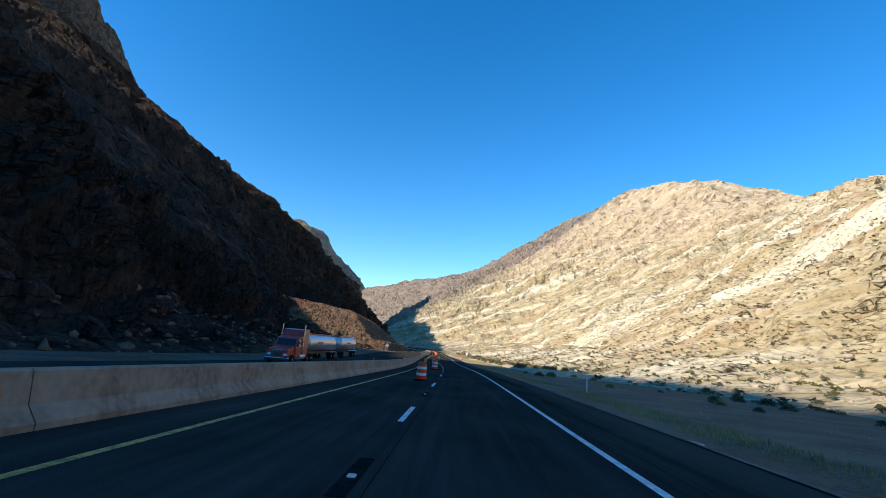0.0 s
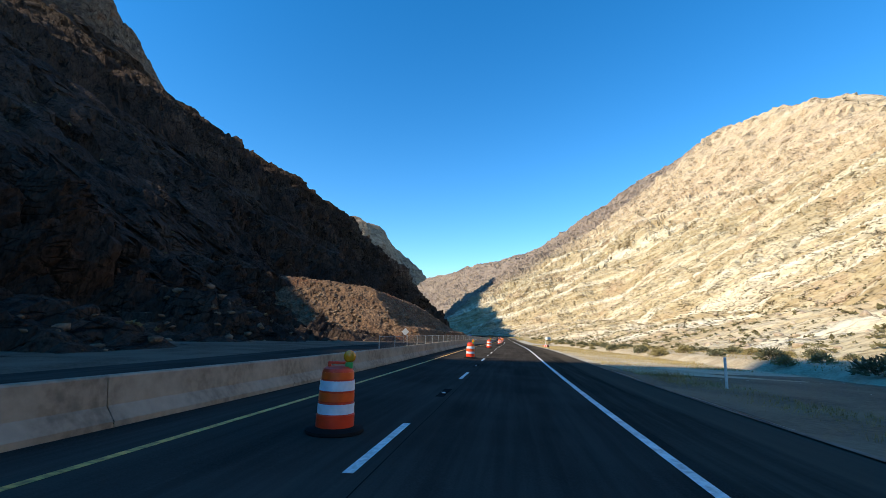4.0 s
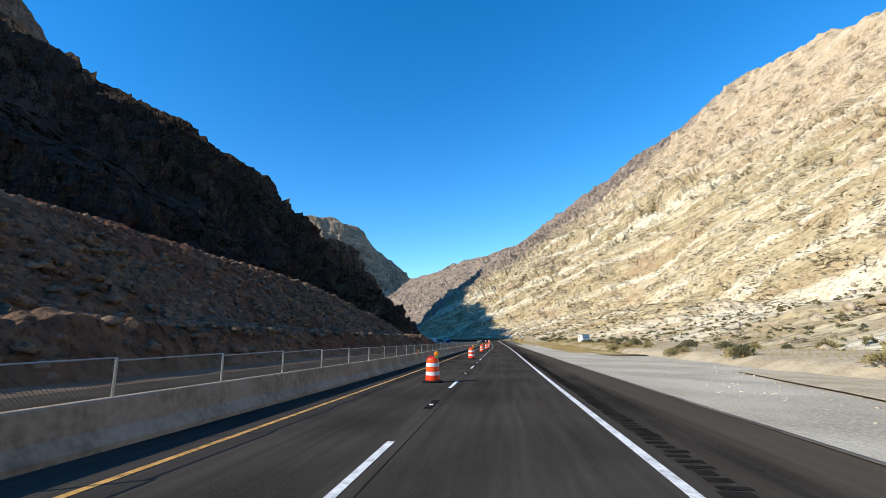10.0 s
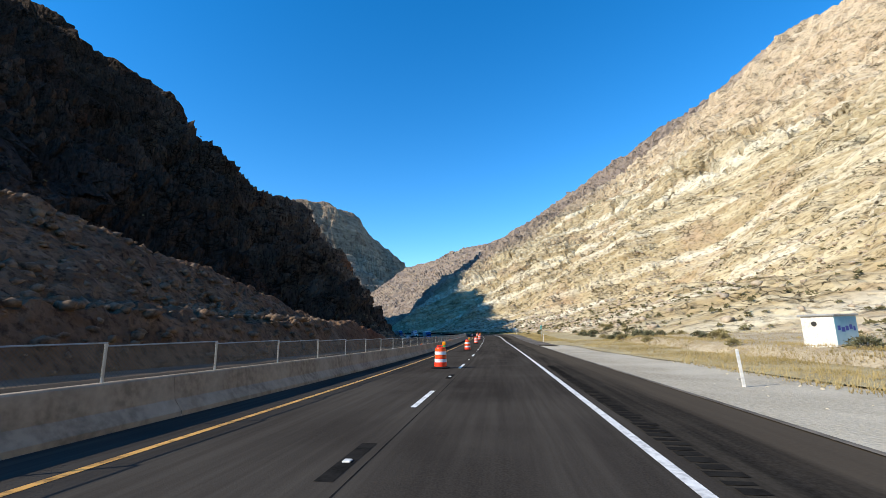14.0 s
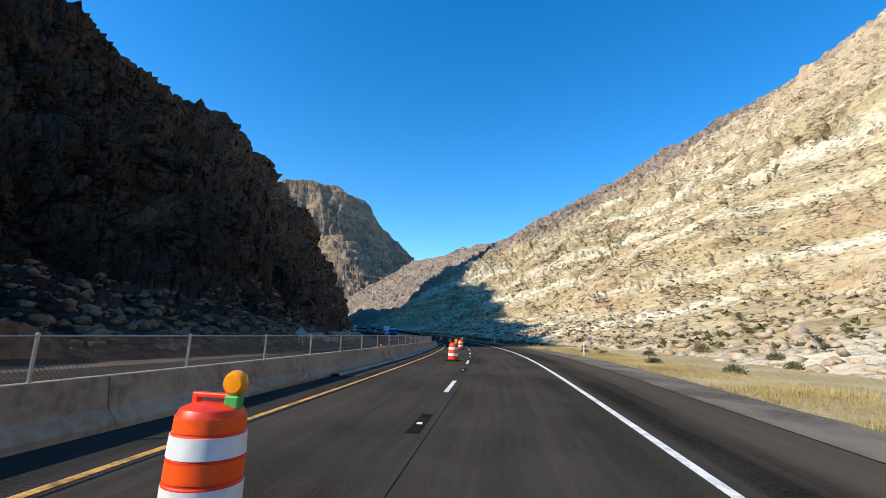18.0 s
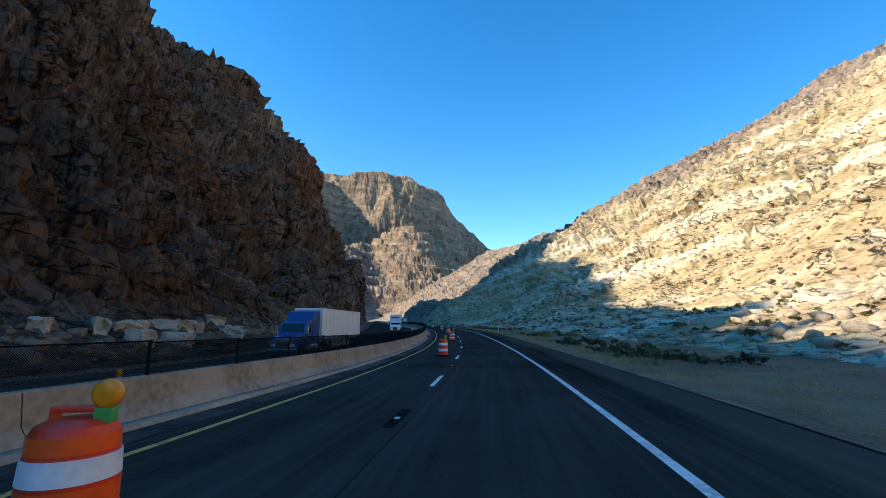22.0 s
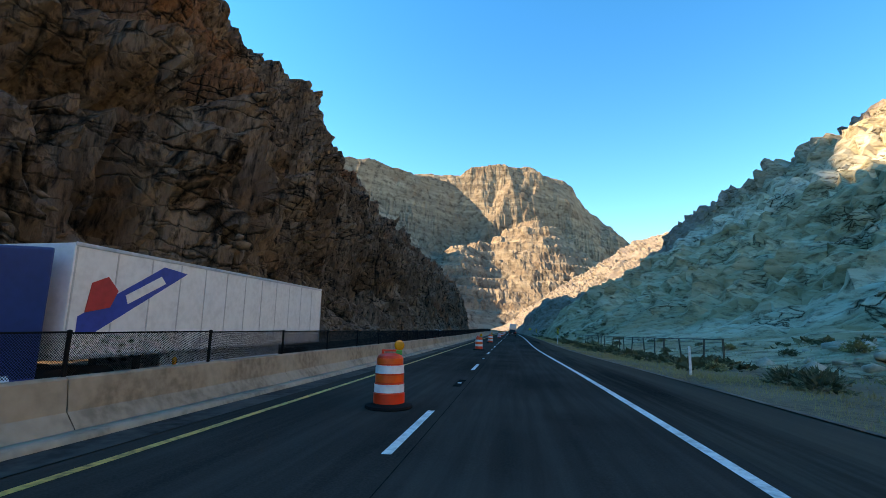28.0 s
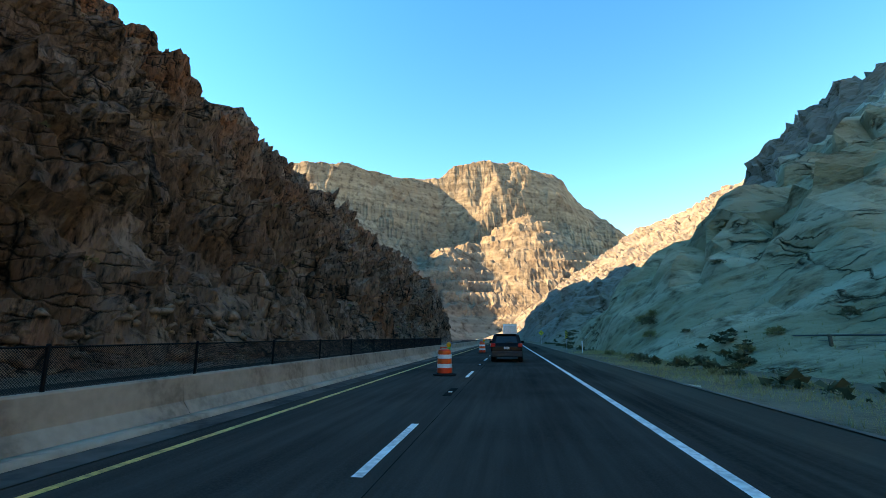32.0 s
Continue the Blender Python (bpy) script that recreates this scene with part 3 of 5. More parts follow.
        blocks = blocks * (1 - 0.5 * broken) + broken * ((v8 - 0.5) * 3.2 - 3.4 * np.clip(1.1 - e8 / 0.16, 0, 1) * (v8 > 0.3) + (v9 - 0.5) * 1.4 - 1.2 * np.clip(1 - e9 / 0.2, 0, 1) * (v9 > 0.5))
    calm = 1.0 if side > 0 else 1 - 0.75 * ramp(S, (215, 0), (230, 1), (420, 1), (480, 0)) * np.clip((95 + U) / 20, 0, 1)
    d = (d * calm + blocks) * np.clip(lift, 0.02, 1) + blocks * 0.25 * np.clip(z / 3, 0, 1) * (1 - lift)
    base = road(S.ravel(), 0 * U.ravel(), 0, flat=True).reshape(*S.shape, 3)
    _, dd, _ = line_at(S.ravel())
    dd = dd.reshape(*S.shape, 3)
    r = np.stack([dd[..., 1], -dd[..., 0], 0 * z], -1)
    r /= np.linalg.norm(r, axis=-1)[..., None]
    f = np.stack([-r[..., 1], r[..., 0], 0 * z], -1)
    pts = base + r * (U + n[..., 1] * d)[..., None] + f * (n[..., 0] * d)[..., None]
    pts[..., 2] += z + n[..., 2] * d - 0.4 * np.exp(-np.clip(z, 0, 9))
    if side < 0:
        # the crest line, as the edge of the shade across the gorge shows it
        across, along = -0.545 * pts[..., 0] + 0.839 * pts[..., 1], 0.839 * pts[..., 0] + 0.545 * pts[..., 1]
        crag, _ = cells(S / 13 + 0.4 * fbm(S / 9, arc / 9, 3, 73), arc / 17, 77)
        crest = np.interp(across, SHADE_AT, SHADE_UP) - 0.577 * along - 13 * (1 - fbm(S / 34, arc / 34, 4, 71, ridged=True)) - 7 * crag * crag
        pts[..., 2] = np.where(z > 4, smooth_min(pts[..., 2], np.maximum(crest, base[..., 2] + 3), 3), pts[..., 2])
    return pts


def mountain(name, side, ss, us, mat):
    S, U = np.meshgrid(ss, us, indexing="ij")
    return grid_object(name, surface(side, S, U), mat, smooth=False, flip=side > 0)


left_us = -np.concatenate([np.arange(23, 80, 0.5), np.arange(80, 130, 1.0), np.arange(130, 240, 2.0), np.arange(240, 470, 5)])
right_us = np.concatenate([np.arange(9, 60, 1.3), np.arange(60, 140, 1.2), np.arange(140, 330, 2.0), np.arange(330, 560, 6)])
# rows before s = -140 are unseen, added to block sky light from behind
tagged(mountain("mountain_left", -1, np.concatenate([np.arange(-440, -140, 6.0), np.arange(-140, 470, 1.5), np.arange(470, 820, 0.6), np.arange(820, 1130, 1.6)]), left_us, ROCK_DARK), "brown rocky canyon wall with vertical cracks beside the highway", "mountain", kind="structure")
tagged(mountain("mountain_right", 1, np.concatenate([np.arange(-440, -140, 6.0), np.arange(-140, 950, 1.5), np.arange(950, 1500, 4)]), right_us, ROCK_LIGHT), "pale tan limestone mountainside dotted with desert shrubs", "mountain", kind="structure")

# the high crag behind the left mountain, in metres across and along the sun's bearing
C, A = np.meshgrid(np.arange(650, 930, 2.5), np.arange(-470, -10, 2.5), indexing="ij")
crag_z = ramp(A, (-470, 545), (-230, 500), (-160, 462), (-91, 362), (-60, 300), (-10, 200)) - 1.25 * np.maximum(0, 775 - C) - 2.2 * np.maximum(0, C - 830)
crag_z = crag_z + 34 * (fbm(C / 45, A / 45, 5, 111, ridged=True) - 0.6) + 9 * (cells(C / 14 + fbm(C / 9, A / 9, 3, 112), A / 14, 113)[0] - 0.5) + 3 * (cells(C / 5, A / 5, 114)[0] - 0.5)
crag_z = np.maximum(smooth_min(crag_z, 377 - 0.577 * A, 4), -20)
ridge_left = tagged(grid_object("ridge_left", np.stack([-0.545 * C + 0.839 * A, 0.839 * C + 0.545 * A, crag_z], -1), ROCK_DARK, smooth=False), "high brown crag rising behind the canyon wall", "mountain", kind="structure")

S, U = np.meshgrid(np.arange(222, 440, 0.7), -np.arange(25.2, 92, 0.6), indexing="ij")
T = road(S.ravel(), U.ravel(), 0, flat=True).reshape(*S.shape, 3)
hill = terrace_height(S, U)
T[..., 2] += hill + np.clip(hill / 5, 0, 1) * ((fbm(S / 9, U / 9, 4, 81) - 0.5) * 2.2 + (cells(S / 1.7, U / 1.7, 83)[0] - 0.5) * 0.9 + (cells(S / 0.9, U / 0.9, 84)[0] - 0.5) * 0.35) - 0.3
terrace = tagged(grid_object("rock_terrace", T, TALUS, smooth=False, flip=False), "flat-topped terrace of reddish brown rubble with a cut bench", "terrace", kind="structure")

# the far summit that closes the view
gx, gy = np.meshgrid(np.arange(-1500, -100, 5.0), np.arange(1180, 2200, 5.0), indexing="ij")
FAR = [(-500, 1590, 228, 0.95), (-528, 1610, 246, 0.85), (-600, 1425, 160, 0.9), (-600, 1500, 175, 0.8), (-680, 1465, 150, 0.8), (-880, 1300, 310, 0.8), (-790, 1240, 265, 0.9), (-740, 1330, 150, 0.8)]
gz = np.full(gx.shape, -20.0)
for x, y, z, k in FAR:
    rr = np.hypot(gx - x, gy - y)
    gz = smooth_max(gz, z - k * np.sqrt(rr ** 2 + 30 ** 2) + 30 * k, 18)


def butte(x, y, top, faces):
    """A flat-topped block: each face has a bearing in degrees, a distance of its rim and a steepness."""
    z = np.full(gx.shape, float(top))
    wob = 60 * (fbm(gx / 80, gy / 80, 5, 52) - 0.5)
    for bearing, rim, k in faces:
        dd = (gx - x) * math.cos(radians(bearing)) + (gy - y) * math.sin(radians(bearing)) - rim + wob
        z = smooth_min(z, top - k * dd, 10)
    return z


gz = smooth_max(gz, butte(-600, 1745, 440, ((-8, -15, 0.7), (-8, 6, 1.35), (-30, 16, 2.1), (-80, 70, 2.6), (172, 60, 0.6), (90, 120, 0.8))), 8)
gz = smooth_max(gz, butte(-850, 1560, 372, ((-10, 60, 1.5), (-30, 90, 2.4), (-62, 200, 2.6), (180, 400, 0.5), (90, 160, 0.8))), 8)
gz = smooth_max(gz, butte(-1040, 1950, 505, ((-5, 190, 0.9), (-60, 120, 1.2), (180, 300, 0.4), (90, 160, 0.8))), 10)
gz += (fbm(gx / 130, gy / 130, 6, 40, ridged=True) - 0.6) * 32 * np.clip(gz / 100 + 0.2, 0, 1) * np.clip((500 - gz) / 60, 0.3, 1)
gz = smooth_min(gz, 505 + 10 * (fbm(gx / 60, gy / 60, 4, 45) - 0.5) - 0.03 * (gx + 600), 14)
level = gz / 24 + 1.2 * fbm(gx / 220, gy / 220, 4, 48)
step = level - np.floor(level)
gz = gz + np.clip(gz / 60, 0, 1) * 24 * (0.75 - 0.6 * np.clip((gz - 250) / 60, 0, 1)) * (np.clip((step - 0.45) / 0.3, 0, 1) - step) + (cells(gx / 16, gy / 16, 49)[0] - 0.5) * 9 * np.clip(gz / 60, 0, 1) * (1 - 0.6 * np.clip((gz - 250) / 60, 0, 1))
tagged(grid_object("mountain_far", np.stack([gx, gy, gz], -1), ROCK_FAR, smooth=False, flip=True), "distant brown rock summit closing the canyon", "mountain", kind="structure")

ground = tagged(mesh_object("ground", [(-4000, -2000, -14), (4000, -2000, -14), (4000, 4800, -14), (-4000, 4800, -14)], [(0, 1, 2, 3)], GRAVEL), "pale desert ground of gravel and sand", "ground", kind="structure")
valley = np.stack([road(np.arange(-140, 1150, 4.0), u, v) for u, v in ((-7.2, -0.65), (-6.5, -0.1), (5.6, -0.1), (8, -0.21), (14, -0.25), (30, -0.3), (60, -0.4), (120, -0.4))], 1)
verge = tagged(grid_object("verge", valley, GRAVEL), "gravel verge and dry wash beside the road", "verge", kind="structure")

grassy = np.stack([road(np.arange(492, 1150, 3.0), u, v) for u, v in ((5.7, -0.07), (8, -0.16), (14, -0.2), (24, -0.22), (40, -0.26))], 1)
grassy[..., 2] += 0.16 * (fbm(grassy[..., 0] / 3, grassy[..., 1] / 3, 3, 95) - 0.5)
tagged(grid_object("grassy_verge", grassy, SHADED_SOIL), "dry earth verge with grass between the shoulder and the slope", "verge", kind="structure")

STRAW_SOIL = material("straw_covered_soil", (0.43, 0.34, 0.175), (0.27, 0.215, 0.11), (0.53, 0.44, 0.25), grain=5, rough=1, bump=0.6, big=0.06, depth=0.06)
straw_s = np.arange(290, 496, 3.0)
straw_in = ramp(straw_s, (290, 19), (330, 14), (350, 11.5), (372, 9.8), (400, 7.6)) + 3.0 * (fbm(straw_s / 9, 0 * straw_s, 3, 94) - 0.5)
straw = np.stack([road(straw_s, u, v) for u, v in ((straw_in, -0.17), (straw_in + 1.4, -0.15), (14, -0.19), (24, -0.21), (40, -0.25))], 1)
straw[..., 2] += 0.16 * (fbm(straw[..., 0] / 3, straw[..., 1] / 3, 3, 97) - 0.5)
tagged(grid_object("straw_verge", straw, STRAW_SOIL), "pale straw-covered verge below the rocky slope", "verge", kind="structure")
near_earth = np.stack([road(np.arange(-140, 128, 3.0), u, v) for u, v in ((5.7, -0.07), (8, -0.16), (14, -0.2), (24, -0.22), (42, -0.26))], 1)
near_earth[..., 2] += 0.16 * (fbm(near_earth[..., 0] / 3, near_earth[..., 1] / 3, 3, 96) - 0.5)
tagged(grid_object("earth_verge", near_earth, SHADED_SOIL), "brown earth verge with dry grass at the start of the cutting", "verge", kind="structure")


sand_s = np.arange(118, 262, 3.0)
sand_in = ramp(sand_s, (118, 6.0), (215, 6.4), (262, 15)) + 1.2 * (fbm(sand_s / 8, 0 * sand_s, 3, 89) - 0.5)
sand = np.stack([road(sand_s, u, v) for u, v in ((sand_in, -0.16), (sand_in + 0.8, -0.12), (17, -0.19), (24, -0.24))], 1)
sand[:, 1:, 2] += 0.1 * (fbm(sand[:, 1:, 0] / 3, sand[:, 1:, 1] / 3, 3, 88) - 0.5)
tagged(grid_object("sandy_verge", sand, EARTH), "pale sandy verge with dry grass beside the shoulder", "verge", kind="structure")


def bank_height(s, u):
    """A low earth bank along the far side of the dry wash."""
    u = u + 2.4 * (fbm(s / 11, 0 * s, 4, 99) - 0.5)
    return ramp(s, (88, 0), (112, 1), (386, 1), (404, 0)) * np.interp(u, (17.6, 18.4, 20.0, 24, 34, 44), (-0.35, 0.0, 0.75, 0.95, 1.05, 0.8))


S, U = np.meshgrid(np.arange(86, 438, 0.8), np.arange(17.2, 44, 0.6), indexing="ij")
bank_pts = road(S.ravel(), U.ravel(), -0.25).reshape(*S.shape, 3)
bank_pts[..., 2] += bank_height(S, U) + 0.25 * (fbm(S / 2.2, U / 2.2, 3, 98) - 0.5) * np.clip(bank_height(S, U) * 2, 0, 1) - 0.04
tagged(grid_object("earth_bank", bank_pts, EARTH), "low bank of pale dry earth along the wash", "bank", kind="structure")
left_ground = np.stack([road(np.arange(-140, 1150, 4.0), u, v) for u, v in ((-45, -1.0), (-36, -0.9), (-30, -0.8), (-26, -0.7), (-20.4, -0.65))], 1)
tagged(grid_object("left_verge", left_ground, DIRT), "dark brown dirt between the opposite road and the cliff", "verge", kind="structure")

# ---- the road ----
tagged(sheet("road", -140, 1150, -5.9, 2.62, 0.0, ASPHALT), "grey asphalt carriageway with worn wheel tracks", "road", kind="structure")
shoulder = tagged(sheet("shoulder", -140, 1150, 2.62, 5.4, -0.004, SHOULDER, 3), "dark cracked asphalt shoulder", "shoulder", kind="structure")
tagged(sheet("opposing_road", -140, 1150, -20.5, -7.3, -0.6, ASPHALT, 4), "grey asphalt of the opposite carriageway", "road", kind="structure")
edge_line = tagged(grid_object("edge_line", strip(-140, 1150, 2.25, 2.41, 0.006), PAINT_WHITE), "solid white edge line", "road marking", kind="structure")
yellow_line = tagged(grid_object("yellow_line", strip(-140, 1150, -4.62, -4.49, 0.006), PAINT_YELLOW), "solid yellow line along the median", "road marking", kind="structure")
lane_line = empty("lane_line", "broken white line between the two lanes", "road marking", kind="structure")
dash_s = np.interp(np.arange(-16, 68), (-16, -11, -8, -6, 0, 3, 5, 9, 13, 20, 25, 31, 36, 39, 43, 46, 49, 67), (-51, 10.3, 47.9, 72.3, 143.9, 181.0, 209.3, 257.8, 307.0, 391.0, 451.3, 526.3, 586.3, 622.2, 671.0, 709.0, 747.2, 967))
for s in dash_s:
    bm = bmesh.new()
    vs = [bm.verts.new(q) for q in np.concatenate([road([s, s + 3.05], -1.68, 0.006), road([s + 3.05, s], -1.55, 0.006)])]
    bm.faces.new(vs[::-1])
    part("dash", bm, PAINT_WHITE, lane_line)
    bm = bmesh.new()
    vs = [bm.verts.new(q) for q in np.concatenate([road([s + 6.8, s + 8.6], -1.72, 0.004), road([s + 8.6, s + 6.8], -1.50, 0.004)])]
    bm.faces.new(vs[::-1])
    part("marker_slot", bm, TAR, lane_line, "dark milled slot in the asphalt")
    bm = boxed(-0.05, 0.05, -0.06, 0.06, 0, 0.02, bevel=0.006)
    ob = part("reflector", bm, PAINT_WHITE, lane_line)
    ob.matrix_basis = stand(s + 7.6, -1.61, 0.005)
seam = tagged(grid_object("pavement_seam", strip(-140, 1150, -1.366, -1.35, 0.004), TAR), "dark tarred seam along the lane", "seam", kind="structure")
# rumble strip grooves in the shoulder, worn and filled with dirt
gs = np.arange(170, 345, 0.3)
rag = np.random.default_rng(77).uniform(-1, 1, (4, len(gs)))
inner, outer, reach = 2.66 + 0.05 * rag[0], 3.02 + 0.07 * rag[1], 0.2 + 0.06 * rag[2]
gv = np.stack([road(gs, inner, 0.003), road(gs + 0.02 * rag[3], outer, 0.003), road(gs + reach, outer, 0.003), road(gs + reach, inner, 0.003)], 1).reshape(-1, 3)
rumble = tagged(mesh_object("rumble_strip", gv, np.arange(len(gv)).reshape(-1, 4)[:, ::-1], GROOVE), "rows of ground grooves along the shoulder", "rumble strip", kind="stuff")
tagged(grid_object("shoulder_edge", np.stack([road(np.arange(-140, 1150, 2.0), u, v) for u, v in ((5.3, 0.02), (5.42, 0.03), (5.6, -0.12), (6.0, -0.2))], 1), SHOULDER_DIRT), "broken edge of the asphalt shoulder", "kerb", kind="structure")

dusty = np.stack([road(np.arange(380, 500, 3.0), u, v) for u, v in ((5.41, 0.025), (6.2, -0.03), (7.4, -0.07), (8.3, -0.19))], 1)
dusty[:, 1:, 2] += 0.05 * (fbm(dusty[:, 1:, 0] / 2, dusty[:, 1:, 1] / 2, 3, 92) - 0.5)
tagged(grid_object("dusty_shoulder", dusty, SHOULDER_DIRT), "grey-brown dusty strip between shoulder and grass", "shoulder", kind="structure")

# ---- median barrier ----
BARRIER = [(-5.95, -0.05), (-5.95, 0.08), (-6.12, 0.3), (-6.18, 0.73), (-6.21, 0.76), (-6.36, 0.76), (-6.39, 0.73), (-6.45, 0.3), (-6.62, 0.08), (-6.62, -0.05)]
barrier = empty("median_barrier", "tan cast concrete median barrier with joints", "barrier", kind="structure")
for k in range(-22, 180):
    ends = np.linspace(k * 6.1 + 0.008, k * 6.1 + 6.092, 3)
    pts = np.stack([road(ends, u, v) for u, v in BARRIER], 1)
    ob = grid_object("barrier_section", pts, CONCRETE, smooth=False, flip=False)
    ob.parent = barrier
gutter = tagged(grid_object("gutter", strip(430, 1150, -5.93, -5.0, 0.012, 3.0, 3), GUTTER), "grey concrete gutter at the foot of the barrier", "gutter", kind="structure")
tagged(grid_object("gutter_kerb", np.stack([road(np.arange(430, 1150, 3.0), u, v) for u, v in ((-5.93, 0.02), (-5.9, 0.09), (-5.6, 0.09), (-5.57, 0.015))], 1), CONCRETE), "low concrete kerb along the barrier", "kerb", kind="structure")

# ---- chain-link fence on the barrier ----
fence = empty("median_fence", "galvanised chain-link fence on top of the median barrier", "fence", kind="structure")
WIRE = plain("fence_wire", (0.06, 0.06, 0.058), 0.7, 0.2)
pole_me = part("post", lathe([(0.025, 0.0), (0.025, 0.6), (0.03, 0.6), (0.03, 0.63), (0.01, 0.645)], 8), STEEL, fence)
pole_me.matrix_basis = stand(113.25, -6.29, 0.76)
bm = bmesh.new()
for k in range(51):
    for way in (1, -1):
        # one wire of the diamond mesh, cut off at the panel's ends
        y0 = 0.03 - 0.55 + 0.07 * k
        lo, hi = max(0.0, 0.02 - y0), min(0.55, 3.04 - y0)
        if hi - lo < 0.03:
            continue
        mid, length = (lo + hi) / 2, (hi - lo) * 1.414
        z = 0.03 + (mid if way > 0 else 0.55 - mid)
        bmesh.ops.create_cube(bm, size=1.0, matrix=Matrix.Translation((0.002 * way, y0 + mid, z)) @ Matrix.Rotation(way * math.pi / 4, 4, "X") @ Matrix.Diagonal((0.004, length, 0.004, 1)))
mesh_me = part("wire_mesh", bm, WIRE, fence)
bm = lathe([(0.014, 0.0), (0.014, 3.065)], 6)
bmesh.ops.rotate(bm, verts=bm.verts, matrix=Matrix.Rotation(-math.pi / 2, 3, "X"))
rail_me = part("top_rail", bm, STEEL, fence)
mesh_me.matrix_basis = stand(113.25, -6.29, 0.76)
rail_me.matrix_basis = stand(113.25, -6.29, 1.36)
for k in range(1, 119):
    s = 113.25 + 3.065 * k
    for ob, v in ((pole_me, 0.76), (mesh_me, 0.76), (rail_me, 1.36)):
        c = ob.copy()
        scene.collection.objects.link(c)
        c.matrix_basis = stand(s, -6.29, v)

# a closer-meshed fence goes on through the shaded bend, its shade painted black
dark_fence = empty("dark_median_fence", "close-mesh fence on top of the median barrier, its shade painted black", "fence", kind="structure")
NET = plain("shaded_fence_wire", (0.008, 0.008, 0.009), 0.8, spec=0.1)
bm = bmesh.new()
for k in range(98):
    for way in (1, -1):
        y0 = 0.03 - 0.57 + 0.037 * k
        lo, hi = max(0.0, 0.02 - y0), min(0.57, 3.04 - y0)
        if hi - lo < 0.03:
            continue
        mid, length = (lo + hi) / 2, (hi - lo) * 1.414
        z = 0.02 + (mid if way > 0 else 0.57 - mid)
        bmesh.ops.create_cube(bm, size=1.0, matrix=Matrix.Translation((0.003 * way, y0 + mid, z)) @ Matrix.Rotation(way * math.pi / 4, 4, "X") @ Matrix.Diagonal((0.005, length, 0.005, 1)))
dark_net = part("wire_mesh", bm, NET, dark_fence)
dark_post = part("post", lathe([(0.03, 0.0), (0.03, 0.61), (0.034, 0.61), (0.034, 0.635), (0.012, 0.65)], 8), NET, dark_fence)
bm = lathe([(0.016, 0.0), (0.016, 3.065)], 6)
bmesh.ops.rotate(bm, verts=bm.verts, matrix=Matrix.Rotation(-math.pi / 2, 3, "X"))
dark_rail = part("top_rail", bm, NET, dark_fence)
for k in range(119, 219):
    for ob, v in ((dark_post, 0.76), (dark_net, 0.76), (dark_rail, 1.36)):
        c = ob if k == 119 else ob.copy()
        if k > 119:
            scene.collection.objects.link(c)
        c.matrix_basis = stand(113.25 + 3.065 * k, -6.29, v)

# ---- traffic drums ----
ORANGE = plain("orange_plastic", (0.78, 0.04, 0.005), 0.45, wear=0.15)
BRIGHT = plain("orange_reflective_sheet", (0.92, 0.1, 0.008), 0.35)
BAND = plain("white_reflective_sheet", (0.75, 0.76, 0.78), 0.35)
RUBBER = plain("black_rubber", (0.012, 0.012, 0.012), 0.95, spec=0.1)
AMBER = plain("amber_lens", (0.85, 0.3, 0.01), 0.2)
GREEN = plain("green_plastic", (0.05, 0.35, 0.06), 0.5)


def traffic_drum(light=True):
    e = empty("traffic_drum", "orange plastic traffic drum with two white reflective bands", "traffic drum", "drums along the lane line")
    part("base", lathe([(0.44, 0.0), (0.46, 0.02), (0.45, 0.06), (0.33, 0.085), (0.30, 0.1)], 36), RUBBER, e, "black rubber base ring", smooth=True)
    part("body", lathe([(0.30, 0.06), (0.30, 0.28), (0.285, 0.29), (0.285, 0.46), (0.275, 0.47), (0.275, 0.64), (0.265, 0.65), (0.265, 0.80), (0.255, 0.81), (0.25, 0.93), (0.225, 0.98), (0.16, 1.01), (0.08, 1.02)], 36), ORANGE, e, smooth=True)
    part("band", lathe([(0.288, 0.3), (0.289, 0.3), (0.287, 0.45), (0.286, 0.45)], 36), BAND, e, "white reflective band", smooth=True)
    part("band", lathe([(0.279, 0.48 + 0.17), (0.28, 0.48 + 0.17), (0.272, 0.8), (0.27, 0.8)], 36), BAND, e, "white reflective band", smooth=True)
    part("band", lathe([(0.279, 0.49), (0.281, 0.49), (0.278, 0.62), (0.276, 0.62)], 36), BRIGHT, e, "bright orange reflective band", smooth=True)
    part("band", lathe([(0.258, 0.825), (0.26, 0.825), (0.256, 0.93), (0.25, 0.93)], 36), BRIGHT, e, "bright orange reflective band", smooth=True)
    bm = bmesh.new()
    box(bm, -0.17, -0.12, -0.03, 0.03, 0.98, 1.07, 0.01)
    box(bm, 0.12, 0.17, -0.03, 0.03, 0.98, 1.07, 0.01)
    box(bm, -0.17, 0.17, -0.03, 0.03, 1.05, 1.09, 0.012)
    part("handle", bm, ORANGE, e)
    if light:
        part("battery_box", boxed(0.11, 0.23, -0.045, 0.045, 0.98, 1.08, bevel=0.015), GREEN, e, "green battery case")
        bm = lathe([(0.02, -0.055), (0.07, -0.05), (0.092, -0.03), (0.1, 0), (0.092, 0.03), (0.07, 0.05), (0.02, 0.055)], 24)
        bmesh.ops.rotate(bm, verts=bm.verts, matrix=Matrix.Rotation(math.pi / 2, 3, "X"))
        bmesh.ops.translate(bm, verts=bm.verts, vec=(0.17, 0, 1.17))
        part("lens", bm, AMBER, e, "round amber warning light", smooth=True)
    return e


